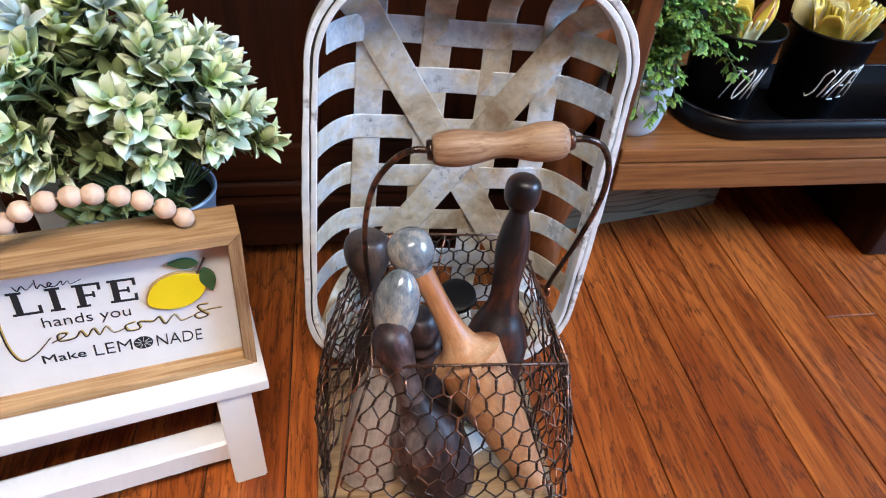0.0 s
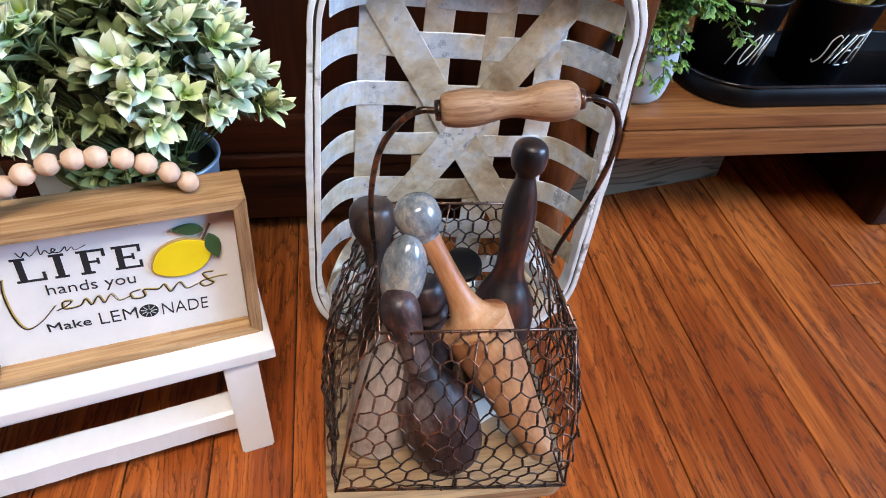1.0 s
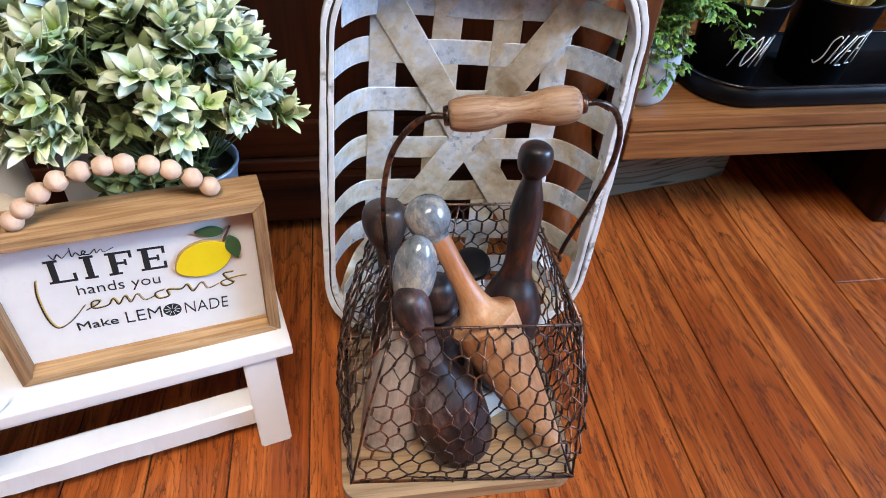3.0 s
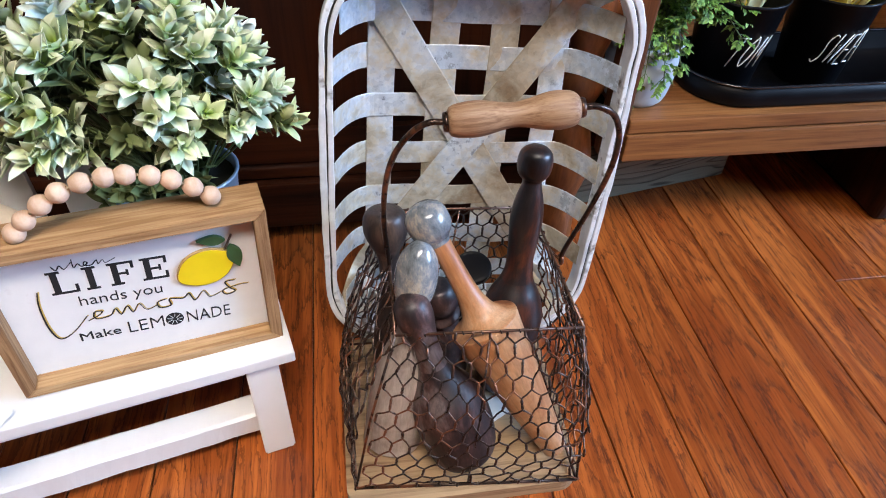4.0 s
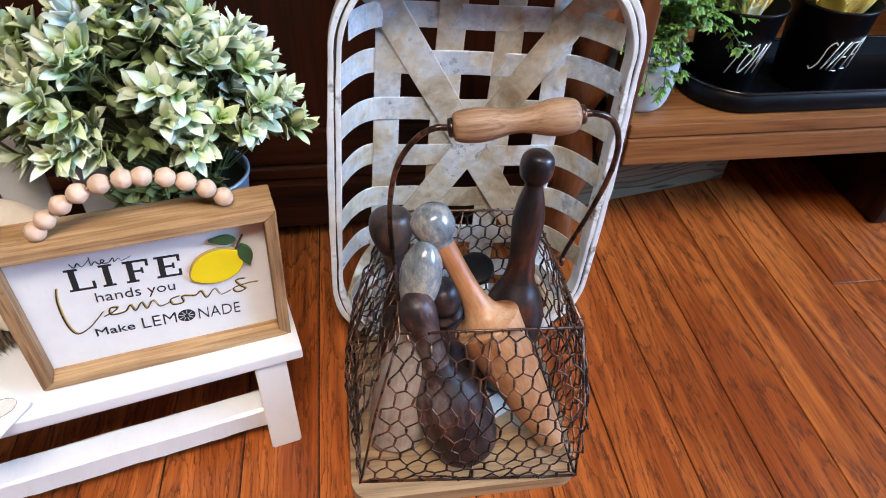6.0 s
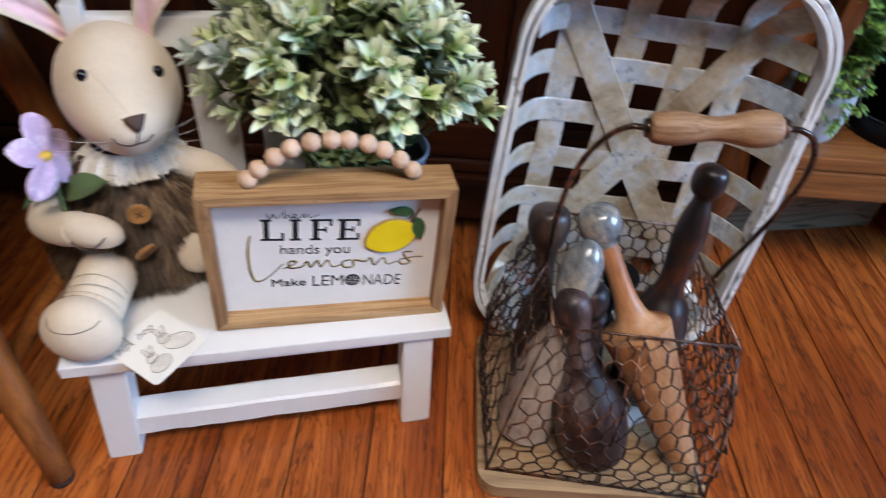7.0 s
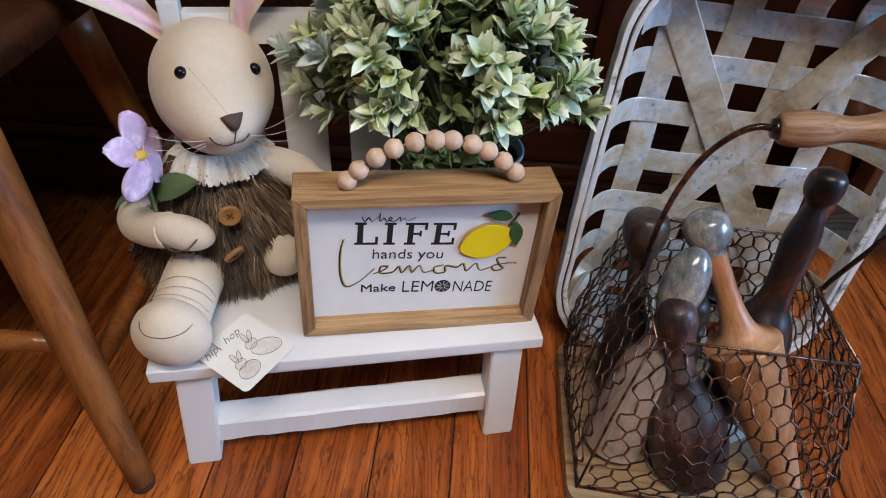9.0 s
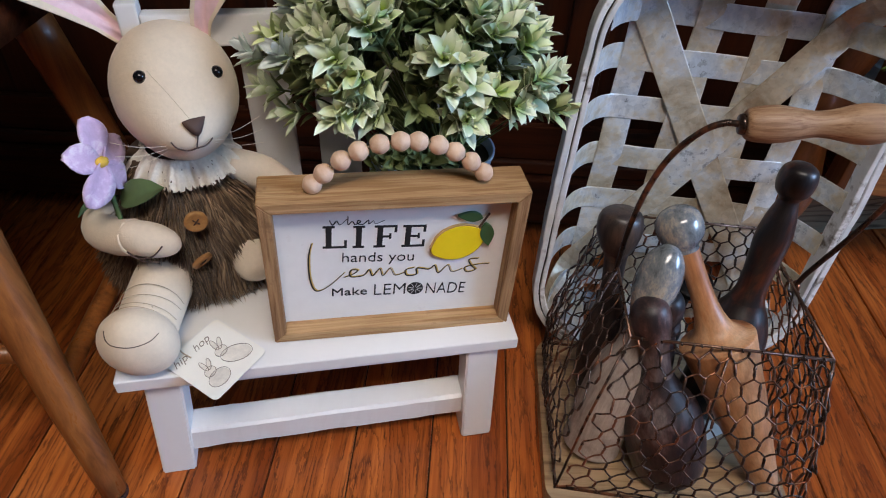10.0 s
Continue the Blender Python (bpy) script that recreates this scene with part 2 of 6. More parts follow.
M_FLOOR = oak("oak_floor", (0.58, 0.168, 0.036), (0.28, 0.062, 0.012), (0.070, 0.012, 0.0035))
M_CABINET = wood("dark_cabinet_wood", (0.045, 0.0115, 0.004), (0.010, 0.003, 0.0012), "z", 0.42, 8.0, 0.4, 0.6, 1.0, spec=0.2)
M_CABINET_H = wood("dark_cabinet_wood_rail", (0.060, 0.016, 0.0055), (0.013, 0.004, 0.0018), "x", 0.42, 8.0, 0.4, 0.6, 1.0, spec=0.2)
M_SHELF = wood("brown_shelf_wood", (0.40, 0.165, 0.052), (0.17, 0.056, 0.016), "x", 0.36, 4.0, 0.2, 0.55, 1.6, coat=0.15, vary=0.12, flecks=0.12, broad=0.9)
M_POST = wood("post_wood", (0.26, 0.085, 0.026), (0.08, 0.024, 0.008), "z", 0.38, 4.0, 0.3, 0.6, coat=0.1)
M_GREYWOOD = wood("grey_barn_wood", (0.27, 0.245, 0.17), (0.085, 0.072, 0.048), "x", 0.75, 14.0, 0.9, 0.35, 2.4, relief=0.6)
M_FRAME = wood("raw_frame_wood", (0.72, 0.475, 0.24), (0.30, 0.155, 0.06), "x", 0.65, 5.0, 0.14, 0.40, 2.0, wear=((0.30, 0.17, 0.08), 0.60), vary=0.08, flecks=0.22, relief=0.6, broad=0.8)
M_FRAME_V = wood("raw_frame_wood_upright", (0.64, 0.39, 0.185), (0.21, 0.10, 0.04), "z", 0.65, 5.0, 0.14, 0.40, 2.0, wear=((0.24, 0.13, 0.06), 0.58), vary=0.08, flecks=0.22, relief=0.6, broad=0.8)
M_GRIP = wood("turned_grip_wood", (0.62, 0.41, 0.25), (0.24, 0.125, 0.065), "z", 0.42, 3.0, 0.12, 0.45, 2.6, coat=0.05, vary=0.05, flecks=0.20, broad=0.8)
M_BASE = wood("basket_base_wood", (0.56, 0.37, 0.20), (0.20, 0.11, 0.052), "x", 0.55, 5.0, 0.35, 0.7, 1.5, flecks=0.2, broad=1.0)
M_PALE = old_wood("pale_pestle_wood", [(0.32, (0.20, 0.062, 0.020)), (0.42, (0.43, 0.165, 0.058)), (0.55, (0.58, 0.30, 0.145)), (0.72, (0.66, 0.43, 0.27))], 15.0, 0.42, 0.08, 0.72)
M_DARK = old_wood("dark_masher_wood", [(0.34, (0.010, 0.007, 0.008)), (0.48, (0.030, 0.018, 0.018)), (0.55, (0.085, 0.040, 0.036)), (0.62, (0.17, 0.125, 0.118)), (0.72, (0.07, 0.048, 0.048))], 15.0, 0.46, 0.05)
M_WALNUT = old_wood("charcoal_masher_wood", [(0.36, (0.008, 0.007, 0.008)), (0.50, (0.020, 0.013, 0.013)), (0.58, (0.085, 0.024, 0.012)), (0.66, (0.13, 0.040, 0.020)), (0.76, (0.03, 0.018, 0.016))], 13.0)
M_UMBER = old_wood("umber_masher_wood", [(0.34, (0.020, 0.014, 0.013)), (0.5, (0.055, 0.036, 0.030)), (0.66, (0.115, 0.070, 0.050))], 20.0, 0.42, 0.08)
M_BLEACHED = old_wood("bleached_masher_wood", [(0.34, (0.26, 0.195, 0.165)), (0.5, (0.50, 0.41, 0.35)), (0.64, (0.68, 0.60, 0.54))], 15.0, 0.5, 0.05, 0.75)
M_GREYPAINT = worn_knob("worn_grey_paint")
M_WHITE = plain("white_bench_paint", (0.76, 0.745, 0.73), 0.38, 0.0, 0.03, 30, relief=0.06, coat=0.1)
M_CHAIR = wood("honey_chair_wood", (0.36, 0.125, 0.032), (0.12, 0.036, 0.010), "z", 0.33, 5.0, 0.35, 0.6, 1.2, coat=0.2, vary=0.1)
M_STRAP = strap_metal("galvanised_strap")
M_RIM = plain("whitewashed_rim", (0.82, 0.81, 0.79), 0.5, 0.15, 0.28, 48, (0.15, 0.11, 0.08), 0.535, 0.6)
M_GAP = plain("rim_gap", (0.03, 0.025, 0.02), 0.8)
M_WIRE = plain("rusty_dark_wire", (0.060, 0.038, 0.030), 0.30, 0.7, 0.5, 70, (0.26, 0.105, 0.055), 0.51, 0.3)
M_RODS = plain("brown_wire_rod", (0.15, 0.085, 0.06), 0.32, 0.8, 0.35, 80, relief=0.15)
M_PANEL = plain("sign_panel_paper", (0.80, 0.79, 0.77), 0.62, 0.0, 0.05, 60, (0.70, 0.68, 0.65), 0.60, 0.08)
M_INK = plain("black_ink", (0.008, 0.008, 0.009), 0.8, 0.0, 0.2, 80, relief=0)
M_GOLD = plain("gold_ink", (0.62, 0.44, 0.10), 0.42, 0.3, 0.15, 80, relief=0)
M_LEMON = plain("lemon_yellow_paint", (0.86, 0.64, 0.012), 0.42, 0.0, 0.06, 50, relief=0.05)
M_LEMONEDGE = plain("lemon_wood_edge", (0.42, 0.27, 0.11), 0.6)
M_LEMONLEAF = plain("lemon_leaf_paint", (0.035, 0.10, 0.035), 0.5, 0.0, 0.2, 60)
M_BEAD = wood("bead_wood", (0.82, 0.62, 0.47), (0.66, 0.43, 0.29), "x", 0.55, 3.0, 0.2, 0.4, 2.0, vary=0.12)
M_STRING = plain("jute_string", (0.45, 0.36, 0.25), 0.9)
M_TIN = plain("blue_grey_tin", (0.33, 0.45, 0.60), 0.42, 0.35, 0.12, 40)
# near-black colour that stands for the shade inside the planter
M_POTSHADE = plain("planter_shade", (0.022, 0.020, 0.014), 0.95, 0.0, 0.4, 120, relief=0.5)
M_LEAF_A = leafy("leaf_sage", (0.42, 0.56, 0.14), (0.90, 0.94, 0.72), 0.80)
M_LEAF_B = leafy("leaf_blue", (0.52, 0.64, 0.54), (0.86, 0.93, 0.92), 0.85)
M_LEAF_C = leafy("leaf_lime", (0.42, 0.55, 0.08), (0.88, 0.93, 0.58), 0.80)
# olive of the stem leaves, also dark enough to give inner leaves their shade
M_LEAF_D = leafy("leaf_olive_shade", (0.10, 0.13, 0.035), (0.27, 0.32, 0.13))
M_FERN = leafy("fern_leaf", (0.08, 0.21, 0.018), (0.32, 0.54, 0.10), 0.40)
M_STEM = plain("green_stem", (0.09, 0.13, 0.045), 0.6)
M_LINEN = plain("cream_linen", (0.72, 0.60, 0.455), 0.85, 0.0, 0.07, 240, relief=0.4, sheen=0.2)


def rouge(m, centre, size, colour):
    """A soft round dab of blush rubbed into a cloth at a place on it."""
    nd, lk = m.node_tree.nodes, m.node_tree.links
    bs = nd["Principled BSDF"]
    tc, off = nd.new("ShaderNodeTexCoord"), nd.new("ShaderNodeVectorMath")
    off.operation, off.inputs[1].default_value = "DISTANCE", centre
    lk.new(tc.outputs["Object"], off.inputs[0])
    f = ramp(nd, lk, math_node(nd, lk, "DIVIDE", off.outputs["Value"], size), [(0.2, (0.5, 0.5, 0.5)), (1.0, (0, 0, 0))])
    old = bs.inputs["Base Color"].links[0].from_socket
    lk.new(mix_colour(nd, lk, f, old, colour), bs.inputs["Base Color"])


rouge(M_LINEN, (-0.577, 0.356, 0.382), 0.034, (0.68, 0.36, 0.24))
M_BLUSH = plain("pink_ear_cloth", (0.76, 0.52, 0.55), 0.85, 0.0, 0.16, 90, (0.80, 0.68, 0.68), 0.54, 0.4, sheen=0.3)
M_FUR = fur_hair("brown_faux_fur")
M_LACE = plain("ivory_lace", (0.74, 0.69, 0.60), 0.85, 0.0, 0.18, 260, relief=0.7)
M_NOSE = plain("brown_thread", (0.075, 0.042, 0.032), 0.7)
M_EYE = plain("black_glass_bead", (0.006, 0.006, 0.007), 0.08, relief=0)
M_BUTTON = wood("button_wood", (0.46, 0.25, 0.09), (0.30, 0.14, 0.05), "x", 0.45, 4.0, 0.4, 0.5, 4.0)
M_LILAC = plain("lilac_felt", (0.62, 0.45, 0.64), 0.9, 0.0, 0.22, 150, (0.78, 0.68, 0.78), 0.52, 0.35, sheen=0.3)
M_FELTGREEN = plain("green_felt", (0.09, 0.14, 0.05), 0.9, 0.0, 0.2, 130, relief=0.2)
M_YELLOWFELT = plain("yellow_felt", (0.72, 0.45, 0.06), 0.85, 0.0, 0.2, 200, relief=0.3)
M_CARD = plain("ivory_card", (0.80, 0.77, 0.70), 0.75, 0.0, 0.03, 60, relief=0.05)
M_PENCIL = plain("grey_brown_print", (0.22, 0.18, 0.15), 0.8, 0.0, 0.3, 200, relief=0)
M_FAINT = plain("pale_brown_print", (0.70, 0.65, 0.57), 0.8, 0.0, 0.2, 200, relief=0)
M_BLACK = plain("black_enamel", (0.004, 0.004, 0.005), 0.40, 0.0, 0.2, 40, relief=0.05)
M_BLACK.node_tree.nodes["Principled BSDF"].inputs["Specular IOR Level"].default_value = 0.14
M_ENAMELRIM = plain("polished_black_rim", (0.012, 0.012, 0.014), 0.16, 0.0, 0.2, 40, relief=0.0, coat=0.8)
M_LETTER = plain("white_lettering", (0.80, 0.80, 0.78), 0.5, relief=0)
M_YELLOWPL = plain("yellow_plastic", (0.93, 0.72, 0.13), 0.25, 0.0, 0.05, 30, relief=0, coat=0.2)
M_CREAMPL = plain("pale_yellow_plastic", (0.93, 0.84, 0.45), 0.25, 0.0, 0.05, 30, relief=0, coat=0.2)
M_CLEAR = plain("clear_red_plastic", (0.55, 0.22, 0.16), 0.12, 0.0, 0.1, 30, relief=0, coat=0.3)
M_STONE = plain("pale_stone_pot", (0.50, 0.53, 0.55), 0.75, 0.0, 0.15, 60, relief=0.4)
# dark browns chosen to hold bounce light down; the room's own colours are unknown
M_WALL = plain("dark_wall_low_bounce", (0.09, 0.055, 0.035), 0.7, 0.0, 0.15, 20, relief=0.05)
M_CEIL = plain("dark_ceiling_low_bounce", (0.16, 0.11, 0.075), 0.8, 0.0, 0.1, 20, relief=0.05)
M_SUB = plain("dark_floor_joint", (0.030, 0.008, 0.004), 0.8)
M_GLASS, _nd, _lk, _bs = nodes_of("lamp_glass")
_bs.inputs["Base Color"].default_value = (0.9, 0.85, 0.75, 1)
_bs.inputs["Emission Color"].default_value = (1.0, 0.8, 0.55, 1)
_bs.inputs["Emission Strength"].default_value = 2.0


# ---- shape helpers ----
def link_mesh(name, bm, material, parent=None, label="", smooth=False):
    me = bpy.data.meshes.new(name)
    if smooth:
        for f in bm.faces:
            f.smooth = True
    bm.to_mesh(me)
    bm.free()
    for m in material if isinstance(material, (list, tuple)) else [material]:
        me.materials.append(m)
    ob = new(name, me)
    if parent is not None:
        ob.parent = parent
    if label:
        tagged(ob, label)
    return ob


def part(name, bm, material, parent, label="", smooth=False):
    return link_mesh(name, bm, material, parent, label, smooth)


def thing(name, label, category, m=None, group="", kind=""):
    ob = new(name)
    ob.empty_display_size = 0.02
    if m is not None:
        ob.matrix_world = m
    return tagged(ob, label, category, group, kind)


def setting(name, bm, material, label="", category="", smooth=False):
    ob = link_mesh(name, bm, material, None, "", smooth)
    return tagged(ob, label, category or name.split("_")[0], "", "structure")


def box(x0, x1, y0, y1, z0, z1, bevel=0.0, bm=None, segments=2):
    bm = bm or bmesh.new()
    vs = bmesh.ops.create_cube(bm, size=1.0)["verts"]
    for v in vs:
        v.co = Vector(((x0 + x1) / 2 + v.co.x * (x1 - x0), (y0 + y1) / 2 + v.co.y * (y1 - y0), (z0 + z1) / 2 + v.co.z * (z1 - z0)))
    if bevel:
        es = list({e for v in vs for e in v.link_edges})
        bmesh.ops.bevel(bm, geom=es, offset=bevel, segments=segments, affect="EDGES", profile=0.6)
    return bm


def lathe(profile, segs=24, bm=None, m=None, squash=1.0):
    """A turned solid from (radius, height) pairs; a radius of 0 closes an end."""
    bm = bm or bmesh.new()
    m = m or Matrix.Identity(4)
    rings = []
    for r, z in profile:
        if r <= 1e-6:
            rings.append([bm.verts.new(m @ Vector((0, 0, z)))])
        else:
            rings.append([bm.verts.new(m @ Vector((r * math.cos(2 * math.pi * k / segs), squash * r * math.sin(2 * math.pi * k / segs), z))) for k in range(segs)])
    for a, b in zip(rings, rings[1:]):
        for k in range(segs):
            j = (k + 1) % segs
            if len(a) == 1 and len(b) > 1:
                bm.faces.new((a[0], b[j], b[k]))
            elif len(b) == 1 and len(a) > 1:
                bm.faces.new((a[k], a[j], b[0]))
            elif len(a) > 1:
                bm.faces.new((a[k], a[j], b[j], b[k]))
    return bm


def smooth_profile(points, steps=6):
    """Runs a smooth line through (radius, height) pairs."""
    out = []
    n = len(points)
    for i in range(n - 1):
        p0, p1, p2, p3 = points[max(i - 1, 0)], points[i], points[i + 1], points[min(i + 2, n - 1)]
        for s in range(steps):
            t = s / steps
            out.append(tuple(0.5 * (2 * b + (c - a) * t + (2 * a - 5 * b + 4 * c - d) * t * t + (3 * b - a - 3 * c + d) * t ** 3) for a, b, c, d in zip(p0, p1, p2, p3)))
    out.append(tuple(points[-1]))
    return [(max(r, 0.0), z) for r, z in out] if len(points[0]) == 2 else [Vector(p) for p in out]


def curve_through(points, steps=8):
    return smooth_profile([tuple(p) for p in points], steps)


def tube(points, radius, sides=8, bm=None, closed=False, caps=True):
    """A round bar along points; radius is one number or one a point."""
    bm = bm or bmesh.new()
    pts = [Vector(p) for p in points]
    n, rings, ref = len(pts), [], None
    for i, p in enumerate(pts):
        if closed:
            d = pts[(i + 1) % n] - pts[i - 1]
        else:
            d = pts[min(i + 1, n - 1)] - pts[max(i - 1, 0)]
        d.normalize()
        if ref is None:
            ref = d.orthogonal().normalized()
        ref = (ref - d * ref.dot(d)).normalized()
        side = d.cross(ref)
        r = radius[i] if isinstance(radius, (list, tuple)) else radius
        rings.append([bm.verts.new(p + (ref * math.cos(2 * math.pi * k / sides) + side * math.sin(2 * math.pi * k / sides)) * r) for k in range(sides)])
    for i in range(n if closed else n - 1):
        a, b = rings[i], rings[(i + 1) % n]
        for k in range(sides):
            j = (k + 1) % sides
            bm.faces.new((a[k], a[j], b[j], b[k]))
    if caps and not closed:
        bm.faces.new(rings[0][::-1])
        bm.faces.new(rings[-1])
    return bm


def strap(points, normals, width, thick, bm=None):
    """A flat band along points, with its face turned to normals."""
    bm = bm or bmesh.new()
    pts, rows = [Vector(p) for p in points], []
    n = len(pts)
    for i, p in enumerate(pts):
        d = (pts[min(i + 1, n - 1)] - pts[max(i - 1, 0)]).normalized()
        nn = Vector(normals[i])
        nn = (nn - d * nn.dot(d)).normalized()
        s = d.cross(nn) * (width / 2)
        t = nn * (thick / 2)
        rows.append([bm.verts.new(p + q) for q in (s + t * 0.4, s * 0.94 + t, -s * 0.94 + t, -s + t * 0.4, -s - t * 0.4, -s * 0.94 - t, s * 0.94 - t, s - t * 0.4)])
    for a, b in zip(rows, rows[1:]):
        for k in range(8):
            j = (k + 1) % 8
            bm.faces.new((a[k], a[j], b[j], b[k]))
    bm.faces.new(rows[0][::-1])
    bm.faces.new(rows[-1])
    return bm


def blob(bm, centre, radii, turn=None, u=20, v=12, index=0):
    """A smooth ellipsoid added to bm, with a material index."""
    m = Matrix.Translation(centre) @ (turn.to_4x4() if turn is not None else Matrix.Identity(4)) @ Matrix.Diagonal((*radii, 1))
    old = set(bm.faces)
    vs = bmesh.ops.create_uvsphere(bm, u_segments=u, v_segments=v, radius=1.0, matrix=m)["verts"]
    for f in bm.faces:
        if f not in old:
            f.material_index = index
    return vs


def plate(outline, z0, z1, bm=None):
    """A flat piece with the given outline, from z0 to z1."""
    bm = bm or bmesh.new()
    lo = [bm.verts.new((x, y, z0)) for x, y in outline]
    hi = [bm.verts.new((x, y, z1)) for x, y in outline]
    n = len(outline)
    bm.faces.new(lo[::-1])
    bm.faces.new(hi)
    for k in range(n):
        j = (k + 1) % n
        bm.faces.new((lo[k], lo[j], hi[j], hi[k]))
    return bm


def rounded(x0, x1, y0, y1, r, n=6):
    """The outline of a rounded rectangle."""
    out = []
    for cx, cy, a in ((x1 - r, y1 - r, 0), (x0 + r, y1 - r, 90), (x0 + r, y0 + r, 180), (x1 - r, y0 + r, 270)):
        out += [(cx + r * math.cos(radians(a + 90 * k / n)), cy + r * math.sin(radians(a + 90 * k / n))) for k in range(n + 1)]
    return out


def lettering(name, body, size, parent, m, material, depth=0.0004, bold=0.0, shear=0.0, width=None, spacing=1.0):
    """Built-in font turned to a mesh; width squeezes it to a length."""
    cu = bpy.data.curves.new(name, "FONT")
    cu.body, cu.size, cu.extrude, cu.offset, cu.shear, cu.space_character = body, size, depth, bold, shear, spacing
    cu.resolution_u = 3
    tmp = bpy.data.objects.new(name, cu)
    scene.collection.objects.link(tmp)
    bpy.context.view_layer.update()
    me = bpy.data.meshes.new_from_object(tmp.evaluated_get(bpy.context.evaluated_depsgraph_get()))
    bpy.data.objects.remove(tmp)
    if width:
        xs = [v.co.x for v in me.vertices]
        k, x0 = width / (max(xs) - min(xs)), min(xs)
        for v in me.vertices:
            v.co.x = (v.co.x - x0) * k
    me.materials.clear()
    me.materials.append(material)
    ob = new(name, me)
    ob.parent = parent
    ob.matrix_local = m
    return ob


def aim(a, b):
    """The pose whose origin is a and whose z axis points to b."""
    return Matrix.Translation(a) @ (Vector(b) - Vector(a)).to_track_quat("Z", "Y").to_matrix().to_4x4()


# ---- the room ----
PLANK = 0.0965
floor = setting("floor", box(-2.0, 3.4, -2.0, 1.2, -0.06, -0.006), M_SUB, "glossy red-brown oak plank floor", "floor")


def room_walls():
    """Plain walls with two window openings close the room."""
    # unseen walls and ceiling, coloured dark so they bounce little light
    w = M_WALL
    setting("wall_north", box(-2.1, 3.5, 1.2, 1.3, -0.06, 2.5), w, "unseen plain wall behind the cabinet, dark to cut bounce light", "wall")
    setting("wall_west", box(-2.1, -2.0, -2.1, 1.2, -0.06, 2.5), w, "unseen plain wall, dark to cut bounce light", "wall")
    bm = box(3.4, 3.5, -2.0, -1.3, -0.06, 2.5)
    box(3.4, 3.5, 0.3, 1.2, -0.06, 2.5, 0, bm)
    box(3.4, 3.5, -1.3, 0.3, -0.06, 1.15, 0, bm)
    box(3.4, 3.5, -1.3, 0.3, 2.25, 2.5, 0, bm)
    setting("wall_east", bm, w, "unseen wall with a window opening, dark to cut bounce light", "wall")
    setting("wall_south", box(-2.0, 3.4, -2.1, -2.0, -0.06, 2.5), w, "unseen plain wall, dark to cut bounce light", "wall")
    setting("ceiling", box(-2.1, 3.5, -2.1, 1.3, 2.5, 2.6), M_CEIL, "unseen flat ceiling, dark to cut bounce light", "ceiling")


room_walls()


# unseen fixture made up to hold the overhead light
def ceiling_panel():
    lamp = thing("ceiling_panel", "flat white panel lamp added on the ceiling, out of view", "ceiling lamp", pose(-0.05, -0.62, 2.5))
    part("frame", box(-0.64, 0.64, -0.49, 0.49, -0.05, 0.0, 0.004), M_WHITE, lamp, "white metal frame")
    part("diffuser", box(-0.61, 0.61, -0.46, 0.46, -0.058, -0.0505), M_GLASS, lamp, "white glass diffuser")


ceiling_panel()


# ---- the cabinet behind ----
def cabinet():
    y = 0.70
    cab = thing("cabinet", "large dark-stained wooden cabinet standing on the floor", "cabinet", pose(-0.66, y, 0))
    part("body", box(-0.94, 0.90, 0.022, 0.48, 0.04, 1.05, 0.003), M_CABINET, cab)
    part("toe_kick", box(-0.92, 0.88, 0.06, 0.47, 0.0, 0.042), M_CABINET_H, cab, "recessed dark toe kick")
    part("base_board", box(-0.945, 0.905, -0.008, 0.03, 0.036, 0.124, 0.004), M_CABINET_H, cab, "dark base board")
    part("base_moulding", box(-0.945, 0.905, 0.004, 0.03, 0.126, 0.150, 0.007, None, 4), M_CABINET_H, cab, "rounded dark moulding")
    part("bottom_rail", box(-0.94, 0.90, 0.010, 0.03, 0.152, 0.212, 0.003), M_CABINET_H, cab)
    part("top_rail", box(-0.94, 0.90, 0.008, 0.03, 0.470, 0.56, 0.004), M_CABINET_H, cab)
    for x in (-0.9, -0.42, 0.06, 0.54):
        part("stile", box(x, x + 0.055, 0.011, 0.03, 0.213, 0.469, 0.003), M_CABINET, cab)
    part("top", box(-0.96, 0.92, -0.02, 0.49, 1.05, 1.08, 0.005), M_CABINET_H, cab)


cabinet()


def wall_shelf():
    """The brown open shelf unit beside the cabinet, turned a little to the room."""
    sh = thing("shelf_unit", "brown wooden shelf unit with a low open shelf", "shelf", pose(0.295, 0.59, 0))
    part("shelf_board", box(0.0, 0.86, 0.0, 0.46, 0.2525, 0.274, 0.0025), M_SHELF, sh)
    part("front_rail", box(0.0, 0.86, -0.003, 0.03, 0.206, 0.2500, 0.0025), M_SHELF, sh)
    part("upright", box(-0.03, -0.001, 0.002, 0.04, 0.206, 1.0, 0.004), M_POST, sh)
    part("upright", box(0.861, 0.89, 0.002, 0.04, 0.206, 1.0, 0.004), M_POST, sh)
    part("leg", box(-0.03, 0.02, 0.40, 0.45, 0.0, 0.205, 0.004), M_CABINET, sh)
    # the dark foot, extended back as a panel to keep window light from underneath
    part("foot_panel", box(0.560, 0.62, 0.045, 0.498, 0.0, 0.2055, 0.014, None, 4), M_CABINET, sh, "dark rounded foot, carried back to block window light")
    part("back_panel", box(-0.03, 0.89, 0.50, 0.53, 0.0, 1.0, 0.003), M_CABINET, sh, "dark back panel")
    part("side_panel", box(0.892, 0.92, 0.04, 0.50, 0.0, 1.0, 0.003), M_CABINET, sh, "dark side panel")
    part("top", box(-0.03, 0.92, 0.0, 0.53, 1.0, 1.03, 0.004), M_SHELF, sh)


wall_shelf()

